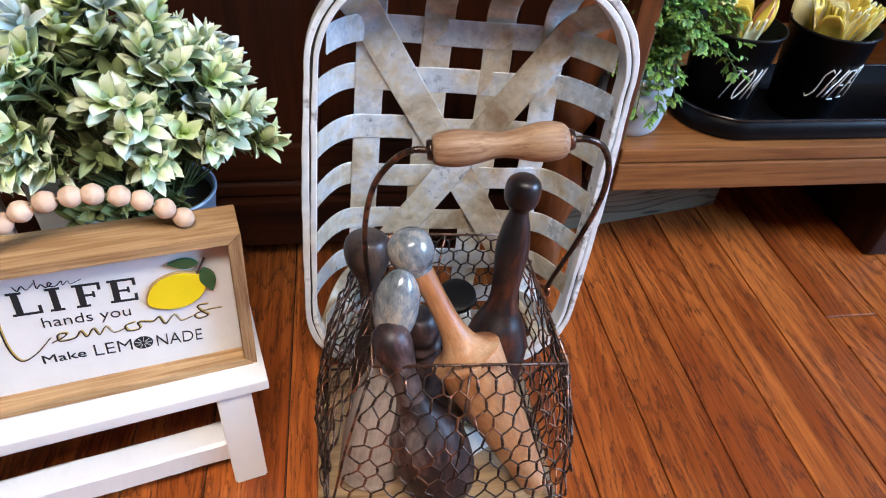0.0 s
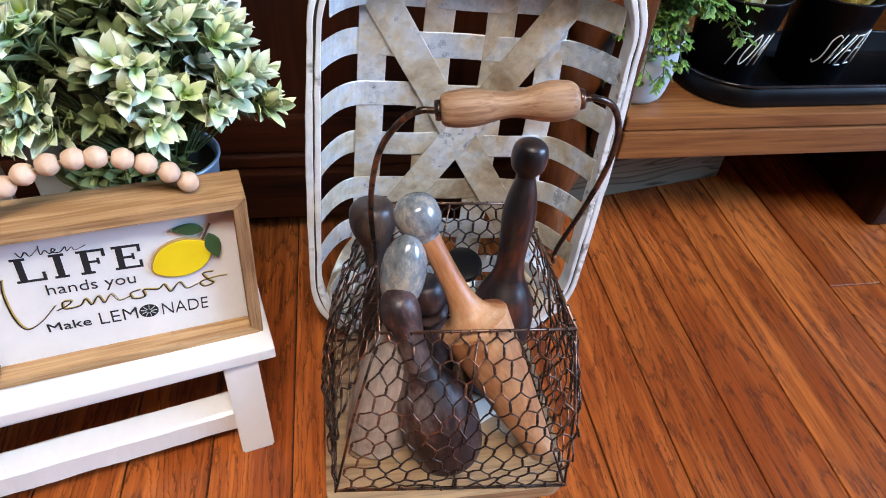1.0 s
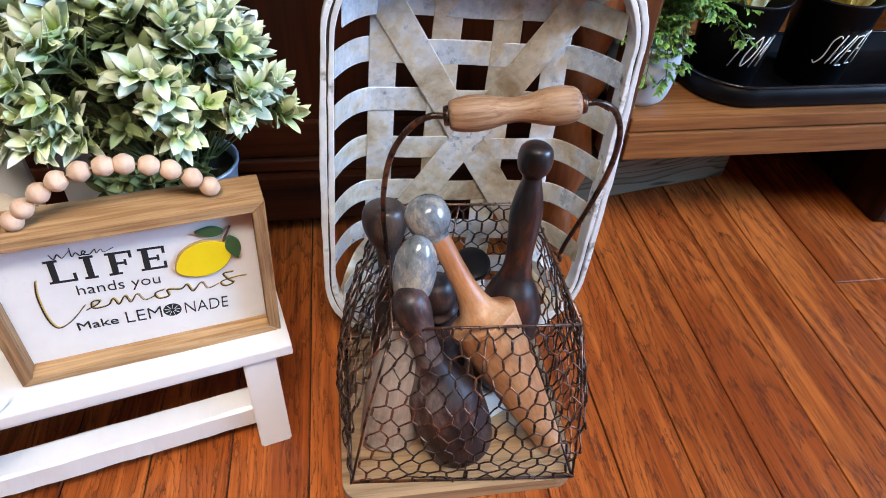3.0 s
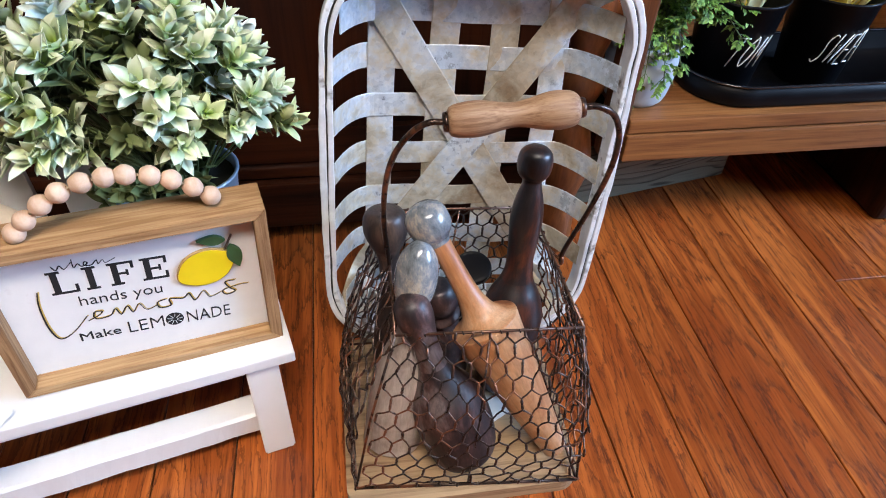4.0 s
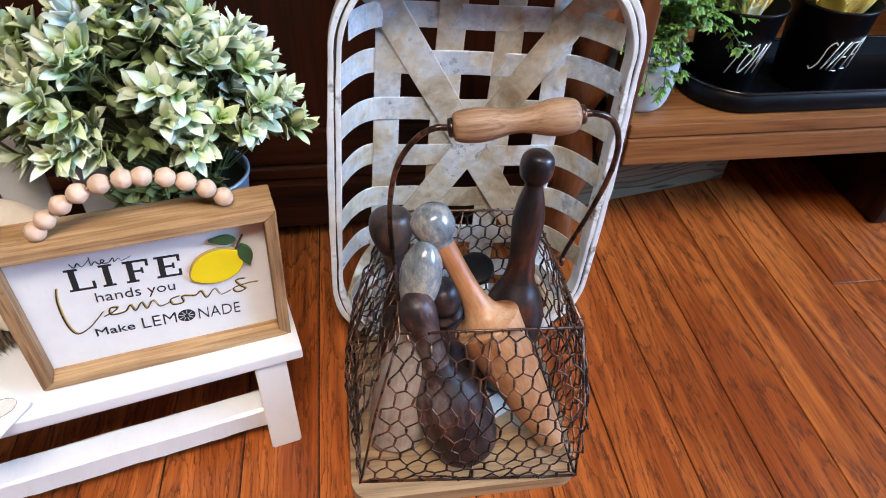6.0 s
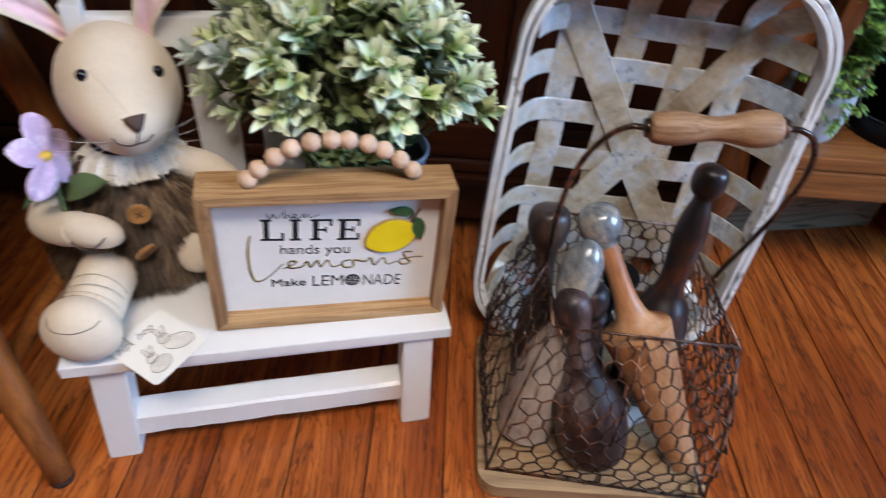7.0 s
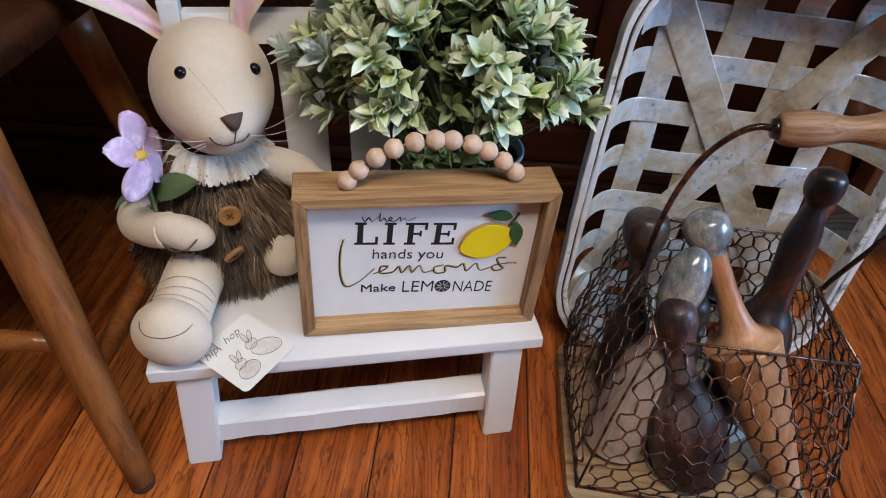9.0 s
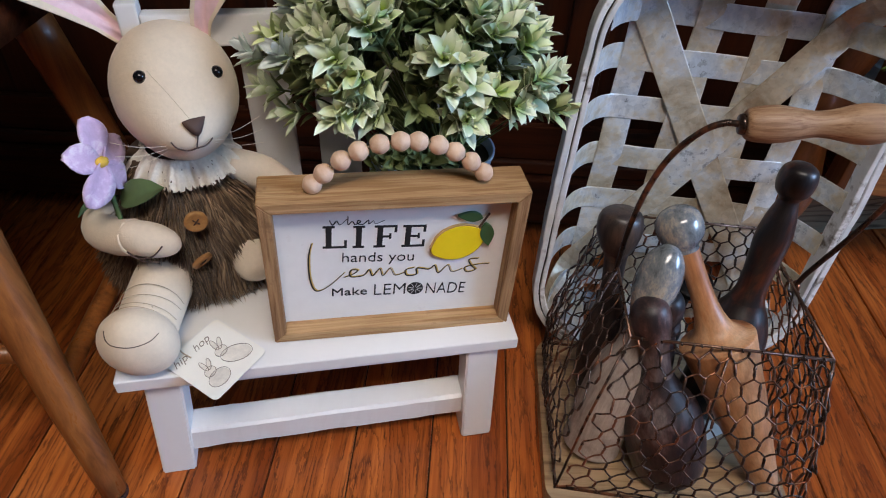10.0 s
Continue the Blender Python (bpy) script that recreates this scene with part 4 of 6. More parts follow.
def wire_basket():
    w = thing("wire_basket", "dark wire basket with wooden base and grip, holding mashers", "basket", pose(0, 0, 0))
    base = plate(rounded(-0.137, 0.146, 0.197, 0.447, 0.026), 0, 0.022)
    bmesh.ops.bevel(base, geom=[e for e in base.edges if e.calc_face_angle(0) > 1.2], offset=0.003, segments=2, affect="EDGES")
    part("base_board", base, M_BASE, w, "rounded light wooden base board")
    centre = sum(RIM + FOOT, Vector()) / 8
    for i in range(4):
        j = (i + 1) % 4
        a, b, c, d = FOOT[i], FOOT[j], RIM[j], RIM[i]
        out = ((a + b + c + d) / 4 - centre)
        out.z = 0
        bm = bmesh.new()
        wire_side(bm, a, b, c, d, out.normalized(), 11, 11, i + 5, (0.026, 0.024, 0.012, 0.030)[i])
        part("wire_netting", bm, M_WIRE, w, "hexagonal chicken wire", True)
        part("rim_rod", tube([d, d.lerp(c, 0.5), c], 0.0017, 8), M_RODS, w, "brown rim rod", True)
        part("foot_rod", tube([a, a.lerp(b, 0.5), b], 0.0019, 8), M_WIRE, w, "", True)
        part("corner_rod", tube([a, (a + d) / 2 + (a + d - 2 * centre).normalized() * 0.006, d], 0.0016, 8), M_WIRE, w, "", True)
        # middle stay and the twists that bind the netting to the rim
        part("stay_rod", tube([a.lerp(b, 0.5), (a.lerp(b, 0.5) + d.lerp(c, 0.5)) / 2 + out.normalized() * 0.011, d.lerp(c, 0.5)], 0.0013, 6), M_WIRE, w, "", True)
        bm = bmesh.new()
        for k in range(10):
            p, q = d.lerp(c, (k + 0.5) / 10), d.lerp(c, (k + 0.62) / 10)
            tube([p + Vector((0, 0, 0.0022)), (p + q) / 2 + out.normalized() * 0.0030, q - Vector((0, 0, 0.0030))], 0.0010, 5, bm)
        part("rim_twists", bm, M_WIRE, w, "", True)
    hl, hr = Vector((-0.066, 0.404, 0.205)), Vector((0.150, 0.404, 0.205))
    gl, gr = Vector((-0.015, 0.340, 0.443)), Vector((0.104, 0.332, 0.456))
    def bow(x, t):
        top = gl.lerp(gr, min(1.0, max(0.0, (x - gl.x) / (gr.x - gl.x))))
        return Vector((x, hl.y + (top.y - hl.y) * t, hl.z + (top.z - hl.z) * t))
    left = curve_through([hl + Vector((0, 0, -0.012)), bow(-0.067, 0.05), bow(-0.073, 0.35), bow(-0.072, 0.62), bow(-0.064, 0.82), bow(-0.048, 0.95), bow(-0.032, 1.0), gl, gl.lerp(gr, 0.3)], 8)
    right = curve_through([hr + Vector((0, 0, -0.012)), bow(0.151, 0.05), bow(0.159, 0.35), bow(0.162, 0.62), bow(0.156, 0.82), bow(0.141, 0.95), bow(0.122, 1.0), gr, gr.lerp(gl, 0.3)], 8)
    part("handle_wire", tube(left, 0.0031, 10), M_WIRE, w, "bent dark handle wire", True)
    part("handle_wire", tube(right, 0.0031, 10), M_WIRE, w, "bent dark handle wire", True)
    L = (gr - gl).length
    prof = smooth_profile([(0.0035, 0.0), (0.0120, 0.001), (0.0155, 0.010), (0.0164, 0.028), (0.0124, L * 0.42), (0.0114, L * 0.5), (0.0128, L * 0.6), (0.0176, L - 0.026), (0.0162, L - 0.008), (0.0110, L - 0.001), (0.0035, L)], 5)
    g = part("grip", lathe([(r, z) for r, z in prof], 28), M_GRIP, w, "turned light wooden grip", True)
    g.matrix_local = aim(gl, gr)
    for p, q in ((gl, gr), (gr, gl)):
        c = part("collar", lathe([(0.0032, -0.005), (0.0085, -0.0045), (0.0095, -0.002), (0.0092, 0.0005), (0.0032, 0.001)], 18), M_WIRE, w, "dark metal collar", True)
        c.matrix_local = aim(p, q)
    for h, s in ((hl, 1), (hr, -1)):
        loop = [h + Vector((0, 0.006 * math.cos(k * math.pi / 6), -0.010 + 0.006 * math.sin(k * math.pi / 6))) for k in range(12)]
        part("hinge_loop", tube(loop, 0.0022, 6, None, True), M_WIRE, w, "", True)
        side = RIM[0].lerp(RIM[3], 0.55) if s > 0 else RIM[1].lerp(RIM[2], 0.6)
        part("hinge_link", tube([h + Vector((0, 0, -0.012)), side], 0.0018, 6), M_WIRE, w)


wire_basket()


# ---- the turned kitchen tools in the basket ----
def tool(name, label, bottom, top, profile, mats, split=None):
    """A turned wooden tool along the line from bottom to top; heights in the profile are metres along it."""
    t = thing(name, label, "kitchen masher" if "masher" in name else "pestle", aim(bottom, top), "old turned kitchen tools")
    mats = mats if isinstance(mats, tuple) else (mats, mats)
    line, k = smooth_profile(profile, 6), split * 6
    part("head", lathe(line[:k + 1], 36), mats[0], t, "", True)
    part("knob" if mats[0] is not mats[1] else "handle", lathe(line[k:], 36), mats[1], t, "worn grey painted knob" if mats[0] is not mats[1] else "", True)


def scaled(profile, length):
    k = length / profile[-1][1]
    return [(r, z * k) for r, z in profile]


def dist(a, b):
    return (Vector(a) - Vector(b)).length


def tools():
    a, b = Vector((0.121, 0.237, 0.030)), Vector((-0.050, 0.387, 0.347))
    b = a.lerp(b, 0.925)
    tool("cone_pestle", "large pale cone-shaped wooden pestle with a worn grey knob", a, b,
         scaled([(0, 0), (0.012, 0.002), (0.0160, 0.010), (0.0275, 0.090), (0.0385, 0.178), (0.0408, 0.196), (0.0412, 0.1985), (0.0395, 0.2003), (0.0290, 0.205), (0.0200, 0.216), (0.0140, 0.238), (0.0120, 0.270), (0.0125, 0.308), (0.0150, 0.314), (0.0220, 0.322), (0.0246, 0.334), (0.0225, 0.347), (0.0130, 0.356), (0, 0.359)], dist(a, b)), (M_PALE, M_GREYPAINT), 12)
    a, b = (-0.078, 0.282, 0.024), (-0.036, 0.346, 0.297)
    tool("potato_masher", "bleached wooden masher with a worn grey egg-shaped knob", a, b,
         scaled([(0, 0), (0.032, 0.001), (0.035, 0.012), (0.035, 0.070), (0.031, 0.120), (0.022, 0.150), (0.0145, 0.170), (0.0130, 0.190), (0.0165, 0.208), (0.0225, 0.230), (0.0242, 0.250), (0.0215, 0.272), (0.0140, 0.287), (0.006, 0.295), (0, 0.297)], dist(a, b)), (M_BLEACHED, M_GREYPAINT), 7)
    a, b = (0.012, 0.250, 0.024), (-0.056, 0.312, 0.252)
    tool("dark_masher", "dark purple-brown wooden masher with a rounded handle", a, b,
         scaled([(0, 0), (0.030, 0.001), (0.041, 0.018), (0.0455, 0.060), (0.041, 0.108), (0.027, 0.138), (0.0170, 0.165), (0.0150, 0.195), (0.0180, 0.220), (0.0212, 0.243), (0.0185, 0.262), (0.010, 0.272), (0, 0.275)], dist(a, b)), M_DARK, 6)
    a, b = (-0.058, 0.372, 0.024), (-0.070, 0.432, 0.276)
    tool("brown_masher", "dark brown wooden masher with a ball end, in a wire basket", a, b,
         scaled([(0, 0), (0.030, 0.002), (0.032, 0.060), (0.024, 0.110), (0.014, 0.150), (0.0135, 0.205), (0.0200, 0.222), (0.0265, 0.243), (0.0255, 0.262), (0.018, 0.272), (0, 0.276)], dist(a, b)), M_UMBER, 5)
    a, b = (0.078, 0.352, 0.024), (0.103, 0.424, 0.356)
    tool("tall_masher", "tall charcoal turned wooden masher with a reddish middle", a, b,
         scaled([(0, 0), (0.034, 0.002), (0.036, 0.060), (0.039, 0.100), (0.0385, 0.125), (0.031, 0.150), (0.0205, 0.172), (0.0165, 0.195), (0.0180, 0.230), (0.0195, 0.258), (0.0165, 0.283), (0.0115, 0.303), (0.0120, 0.309), (0.0180, 0.317), (0.0203, 0.330), (0.0180, 0.343), (0.010, 0.350), (0, 0.352)], dist(a, b)), M_WALNUT, 6)
    a, b = (0.010, 0.380, 0.024), (-0.014, 0.366, 0.206)
    tool("ringed_masher", "short dark wooden masher with turned rings", a, b,
         scaled([(0, 0), (0.024, 0.002), (0.026, 0.060), (0.022, 0.110), (0.018, 0.130), (0.024, 0.140), (0.018, 0.150), (0.023, 0.165), (0.022, 0.185), (0.014, 0.198), (0, 0.200)], dist(a, b)), M_DARK, 6)
    a, b = (0.052, 0.470, 0.024), (0.044, 0.432, 0.168)
    tool("black_pestle", "small black pestle with a flat round end", a, b,
         scaled([(0, 0), (0.018, 0.001), (0.018, 0.020), (0.009, 0.040), (0.007, 0.080), (0.0080, 0.134), (0.0225, 0.144), (0.0245, 0.150), (0.022, 0.155), (0, 0.157)], dist(a, b)), M_BLACK, 4)


tools()


card = bmesh.new()
plate([(0, 0), (0.075, 0.004), (0.062, 0.058), (0.004, 0.050)], 0, 0.0006, card)
card_ob = link_mesh("paper_slip", card, M_CARD)
card_ob.matrix_world = pose(0.030, 0.275, 0.0232, 0, 0, 25)
tagged(card_ob, "pale slip of paper lying on the basket base", "paper")


# ---- plant on the bench ----
def leaf_verts(length, width, curl, fold, segs=6):
    """Rows of three points along a pointed leaf that starts at the origin and runs along x, arching up and then over."""
    rows = []
    for i in range(segs + 1):
        t = i / segs
        w = width * math.sin(math.pi * (0.06 + 0.94 * t) ** 1.08) ** 0.70 if t < 1 else 0.0
        x, z = length * t * (1 - 0.10 * abs(curl) * t), length * curl * (t * t - 0.25 * t)
        rows.append((Vector((x, w / 2, z + fold * w)), Vector((x, 0, z)), Vector((x, -w / 2, z + fold * w))))
    return rows


def add_leaf(bm, m, length, width, curl, fold, segs=6, index=0, thick=0.0005):
    uv = bm.loops.layers.uv.verify()
    top = [[bm.verts.new(m @ p) for p in r] for r in leaf_verts(length, width, curl, fold, segs)]
    low = [[bm.verts.new(m @ (p - Vector((0, 0, thick)))) for p in r] for r in leaf_verts(length, width, curl, fold, segs)]
    for i in range(len(top) - 1):
        for k in (0, 1):
            for f in ((top[i][k], top[i][k + 1], top[i + 1][k + 1], top[i + 1][k]), (low[i][k], low[i + 1][k], low[i + 1][k + 1], low[i][k + 1])):
                f = bm.faces.new(f)
                f.smooth, f.material_index = True, index
                for n, lp in enumerate(f.loops):
                    lp[uv].uv = ((i + (1 if lp.vert in top[i + 1] or lp.vert in low[i + 1] else 0)) / segs, 0.5)
    for i in range(len(top) - 1):
        for k in (0, 2):
            f = bm.faces.new((top[i][k], top[i + 1][k], low[i + 1][k], low[i][k]))
            f.smooth, f.material_index = True, index
            for lp in f.loops:
                lp[uv].uv = ((i + 0.5) / segs, 0.5)


def plant():
    rnd = random.Random(11)
    C = Vector((-0.322, 0.438, 0.402))
    p = thing("potted_plant", "bushy artificial pale-green plant in a blue-grey tin planter", "plant", ON_SEAT @ pose(0.302, 0.152, 0.0005))
    inv = p.matrix_world.inverted()
    H = 0.165
    outl = lambda g: rounded(-0.030 - g, 0.108 + g, -0.046 - g, 0.046 + g, 0.046 + g, 8)
    bm = bmesh.new()
    rings = []
    for pts, z in ((outl(-0.016), 0.0), (outl(0.0), H), (outl(0.002), H + 0.001), (outl(0.002), H + 0.004), (outl(-0.001), H + 0.004), (outl(-0.0025), H - 0.02)):
        rings.append([bm.verts.new((x, y, z)) for x, y in pts])
    n = len(rings[0])
    bm.faces.new(rings[0][::-1])
    for a, b in zip(rings, rings[1:]):
        for k in range(n):
            bm.faces.new((a[k], a[(k + 1) % n], b[(k + 1) % n], b[k]))
    part("planter", bm, M_TIN, p, "blue-grey oval tin planter", True)
    # dark sheet put in where the planter's inside lies in shade
    part("moss", plate(outl(-0.004), H - 0.03, H - 0.006), M_POTSHADE, p, "near-black filling standing for the shade inside the planter")
    leaves, rest = [], {}
    kinds = (M_LEAF_A, M_LEAF_B, M_LEAF_C, M_LEAF_D)
    meshes = {}
    for mi, mat in enumerate(kinds):
        for v in range(5):
            b = bmesh.new()
            add_leaf(b, Matrix.Identity(4), 1.0, 0.35 + 0.025 * v, (-0.30, 0.10, -0.12, 0.22, -0.02)[v], (0.20, 0.30, 0.24, 0.34, 0.26)[v], 8, 0, 0.010)
            me = bpy.data.meshes.new("leaf")
            b.to_mesh(me)
            b.free()
            me.materials.append(mat)
            meshes[mi, v] = me
    stems = bmesh.new()
    inner = {0: bmesh.new(), 1: bmesh.new(), 2: bmesh.new(), 3: bmesh.new()}
    count = 0
    sprigs = []
    for k in range(124):
        # spread over a loose dome, some sprigs longer than their neighbours
        z = 1.0 - (k + 0.5) / 124 * 1.06
        a = k * 2.39996 + rnd.uniform(-0.4, 0.4)
        r = math.sqrt(max(0.0, 1 - z * z))
        d = Vector((r * math.cos(a), r * math.sin(a), z))
        size = rnd.choice((0.76, 0.84, 0.90, 0.96, 1.0, 1.08))
        tip = C + Vector((d.x * 0.148, d.y * 0.088, max(d.z, -0.10) * 0.128 + 0.004)) * size
        if d.z < -0.02 and d.y > 0.1:
            continue
        if d.x < -0.42 and d.z < 0.34 and tip.y < 0.46:
            continue
        if d.y < -0.3:
            # front sprigs are moved up and back to clear the beads in the camera's view
            tip.y, tip.z = max(tip.y, 0.362), max(tip.z, 0.411)
        sprigs.append((tip, (d + Vector((0, -0.30, 0.50))).normalized(), rnd.random(), False))
    # inner sprigs: dark olive leaves put the shade of depth into colour
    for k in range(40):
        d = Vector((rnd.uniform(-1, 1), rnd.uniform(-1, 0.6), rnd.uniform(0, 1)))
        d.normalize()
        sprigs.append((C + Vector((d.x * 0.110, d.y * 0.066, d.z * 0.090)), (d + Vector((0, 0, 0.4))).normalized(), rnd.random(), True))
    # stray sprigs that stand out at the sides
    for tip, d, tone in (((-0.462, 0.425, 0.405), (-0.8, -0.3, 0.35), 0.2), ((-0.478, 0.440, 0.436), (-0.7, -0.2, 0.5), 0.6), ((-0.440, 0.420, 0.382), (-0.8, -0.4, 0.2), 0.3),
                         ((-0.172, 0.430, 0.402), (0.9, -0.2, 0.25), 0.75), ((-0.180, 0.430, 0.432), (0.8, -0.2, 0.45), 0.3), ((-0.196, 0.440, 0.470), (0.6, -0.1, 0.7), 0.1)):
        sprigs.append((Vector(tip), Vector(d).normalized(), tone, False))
    # short sprigs low over the planter front, their dark olive standing for shade
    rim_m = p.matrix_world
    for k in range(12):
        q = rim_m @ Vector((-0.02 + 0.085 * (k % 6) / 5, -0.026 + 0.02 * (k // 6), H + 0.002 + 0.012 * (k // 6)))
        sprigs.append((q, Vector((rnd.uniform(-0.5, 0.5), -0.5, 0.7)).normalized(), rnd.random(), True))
    for tip, d, tone, deep in sprigs:
        root = C + Vector((0.035 + (tip.x - C.x) * 0.25, (tip.y - C.y) * 0.25, -0.06))
        mid = root.lerp(tip, 0.6) + Vector((0, 0, 0.012))
        tube([inv @ q for q in curve_through([root, mid, tip], 4)], 0.0011, 5, stems, False, False)
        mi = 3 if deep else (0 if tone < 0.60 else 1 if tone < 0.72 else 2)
        front = (not deep) and d.y < 0.35
        way = (tip - mid).normalized()
        for j in range(3):
            q = mid.lerp(tip, 0.15 + 0.27 * j)
            for sg in (-1, 1):
                m = Matrix.Translation(q) @ way.to_track_quat("Z", "Y").to_matrix().to_4x4() @ Matrix.Rotation(1.3 * j + (0 if sg > 0 else math.pi), 4, "Z") @ Matrix.Rotation(-radians(rnd.uniform(30, 60)), 4, "Y")
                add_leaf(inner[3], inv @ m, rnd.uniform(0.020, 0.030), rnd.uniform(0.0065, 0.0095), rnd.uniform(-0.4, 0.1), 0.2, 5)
        frame_m = Matrix.Translation(tip) @ d.to_track_quat("Z", "Y").to_matrix().to_4x4()
        spin = rnd.uniform(0, 6.3)
        for ring, (number, lift, size, drop) in enumerate(((5, 34, 0.0310, -0.012), (4, 56, 0.0310, -0.004), (2, 76, 0.0240, 0.002))):
            if deep and ring == 2:
                continue
            for j in range(number):
                ang = spin + ring * 0.55 + 2 * math.pi * j / number + rnd.uniform(-0.25, 0.25)
                tilt = lift + rnd.uniform(-14, 14)
                L = size * rnd.uniform(0.70, 1.10)
                m = frame_m @ Matrix.Translation((0, 0, drop + rnd.uniform(-0.002, 0.002))) @ Matrix.Rotation(ang, 4, "Z") @ Matrix.Rotation(-radians(tilt), 4, "Y") @ Matrix.Rotation(rnd.uniform(-0.3, 0.3), 4, "X")
                if front and count < 300 and ring < 2:
                    ob = new("leaf", meshes[mi, rnd.randrange(5)])
                    ob.parent = p
                    ob.matrix_local = inv @ m @ Matrix.Scale(L, 4)
                    count += 1
                else:
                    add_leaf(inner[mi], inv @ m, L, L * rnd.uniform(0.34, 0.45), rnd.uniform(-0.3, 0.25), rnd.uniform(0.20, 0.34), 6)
    tagged(part("undergrowth", stems, M_STEM, p, "thin green stems", True), kind="stuff")
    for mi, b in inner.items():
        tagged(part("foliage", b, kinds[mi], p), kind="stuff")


plant()


# ---- rabbit doll ----
def rabbit():
    """A sewn doll: one plain mesh with linen, fur, lace and thread in it."""
    mats = [M_LINEN, M_FUR, M_LACE, M_NOSE, M_EYE, M_BLUSH, M_BUTTON, M_STRING]
    bm = bmesh.new()
    rnd = random.Random(4)
    fwd = Vector((0.46, -0.885, 0.0)).normalized()
    side = Vector((fwd.y, -fwd.x, 0)) * -1
    up = Vector((0, 0, 1))
    basis = Matrix((side, -fwd, up)).transposed()
    hc = Vector((-0.552, 0.412, 0.401))
    # head: egg that narrows to the muzzle
    vs = blob(bm, (0, 0, 0), (0.061, 0.066, 0.071), None, 36, 24, 0)
    for v in vs:
        q = v.co
        f = max(0.0, -q.y / 0.066)
        low = max(0.0, 0.2 - q.z / 0.071)
        q.y -= 0.022 * f * f * math.exp(-((q.z + 0.012) / 0.032) ** 2)
        q.x *= 1.0 - 0.18 * f * low - 0.10 * max(0.0, -q.z / 0.071 - 0.2) + 0.04 * max(0.0, q.z / 0.071)
        v.co = hc + basis @ q
    def face_pt(x, z, out=0.0):
        y = -math.sqrt(max(0.0, 1 - (x / 0.061) ** 2 - (z / 0.071) ** 2)) * 0.066
        f = -y / 0.066
        y -= 0.022 * f * f * math.exp(-((z + 0.012) / 0.032) ** 2) + out
        return hc + basis @ Vector((x, y, z))
    for x, z in ((-0.028, 0.042), (0.039, 0.034)):
        blob(bm, face_pt(x, z, -0.001), (0.0062,) * 3, None, 14, 8, 4)
    # stitched nose and mouth
    outline = [(x + 0.006, z - 0.001) for x, z in ((-0.0095, 0.0105), (-0.005, 0.0115), (0.0005, 0.0118), (0.006, 0.0115), (0.0115, 0.0105), (0.009, 0.006), (0.0055, 0.001), (0.0015, -0.002), (-0.0025, 0.001), (-0.0065, 0.006))]
    tips = [bm.verts.new(face_pt(x, z, 0.0030)) for x, z in outline]
    feet = [bm.verts.new(face_pt(x * 1.04, z, -0.001)) for x, z in outline]
    hub = bm.verts.new(face_pt(0.007, 0.005, 0.0044))
    for k in range(10):
        j = (k + 1) % 10
        for f in ((hub, tips[k], tips[j]), (tips[k], feet[k], feet[j], tips[j])):
            bm.faces.new(f).material_index = 3
    def thread(points, r=0.0009, idx=3):
        old = set(bm.faces)
        tube(curve_through(points, 6), r, 5, bm)
        for f in bm.faces:
            if f not in old:
                f.material_index = idx
    thread([face_pt(0.0075, -0.002, 0.0022), face_pt(0.004, -0.0145, 0.0020)], 0.0007)
    thread([face_pt(-0.017, -0.006, 0.0016), face_pt(-0.013, -0.0125, 0.0018), face_pt(-0.004, -0.0165, 0.0022), face_pt(0.004, -0.0150, 0.0024), face_pt(0.013, -0.0150, 0.0022), face_pt(0.020, -0.0100, 0.0018)], 0.0008)
    thread([face_pt(0.004, 0.011, 0.0002), face_pt(-0.008, 0.030, 0.0002), face_pt(-0.020, 0.046, 0.0002), face_pt(-0.032, 0.058, 0.0003)], 0.00028, 7)
    for s in (-1, 1):
        for k in range(3):
            root = face_pt(0.022 * s, -0.012 - 0.004 * k, 0)
            thread([root, root + side * (0.022 * s) + fwd * 0.004 + up * (0.006 - 0.006 * k), root + side * (0.045 * s) + up * (0.014 - 0.012 * k)], 0.00022, 2)
    # ears: long cloth, folded at the root, pink inside with a crease
    def ear(points, widths, face):
        pts = curve_through(points, 8)
        n, m = len(pts), len(widths) - 1
        rows = []
        for k, q in enumerate(pts):
            t = k / (n - 1) * m
            i = min(int(t), m - 1)
            w = widths[i] + (widths[i + 1] - widths[i]) * (t - i)
            d = (pts[min(k + 1, n - 1)] - pts[max(k - 1, 0)]).normalized()
            s = d.cross(face).normalized()
            nn = s.cross(d).normalized()
            if nn.dot(face) < 0:
                nn = -nn
            row = []
            for off in (1, 0.72, 0.4, 0.12, 0, -0.12, -0.4, -0.72, -1):
                row.append(q + s * (w * off) + nn * (0.30 * w * off * off + (0.0025 * math.sin(off * 6 + k * 0.4)) * (1 - off * off)))
            for off in (-1.06, -0.6, 0, 0.6, 1.06):
                row.append(q + s * (w * off) + nn * (0.30 * w * off * off - 0.009 * (1 - 0.85 * off * off)))
            rows.append([bm.verts.new(x) for x in row])
        for a, b in zip(rows, rows[1:]):
            for k in range(14):
                f = bm.faces.new((a[k], a[(k + 1) % 14], b[(k + 1) % 14], b[k]))
                f.material_index = 5 if 0 < k < 7 else 0
        bm.faces.new(rows[-1]).material_index = 0
        bm.faces.new(rows[0]).material_index = 0
    # both ears are turned to face the camera
    to_camera = Vector((0.22, -0.80, 0.55)).normalized()
    ear([(-0.596, 0.428, 0.448), (-0.612, 0.422, 0.468), (-0.632, 0.416, 0.490), (-0.662, 0.410, 0.514), (-0.715, 0.402, 0.548)], (0.008, 0.011, 0.018, 0.025, 0.018), to_camera)
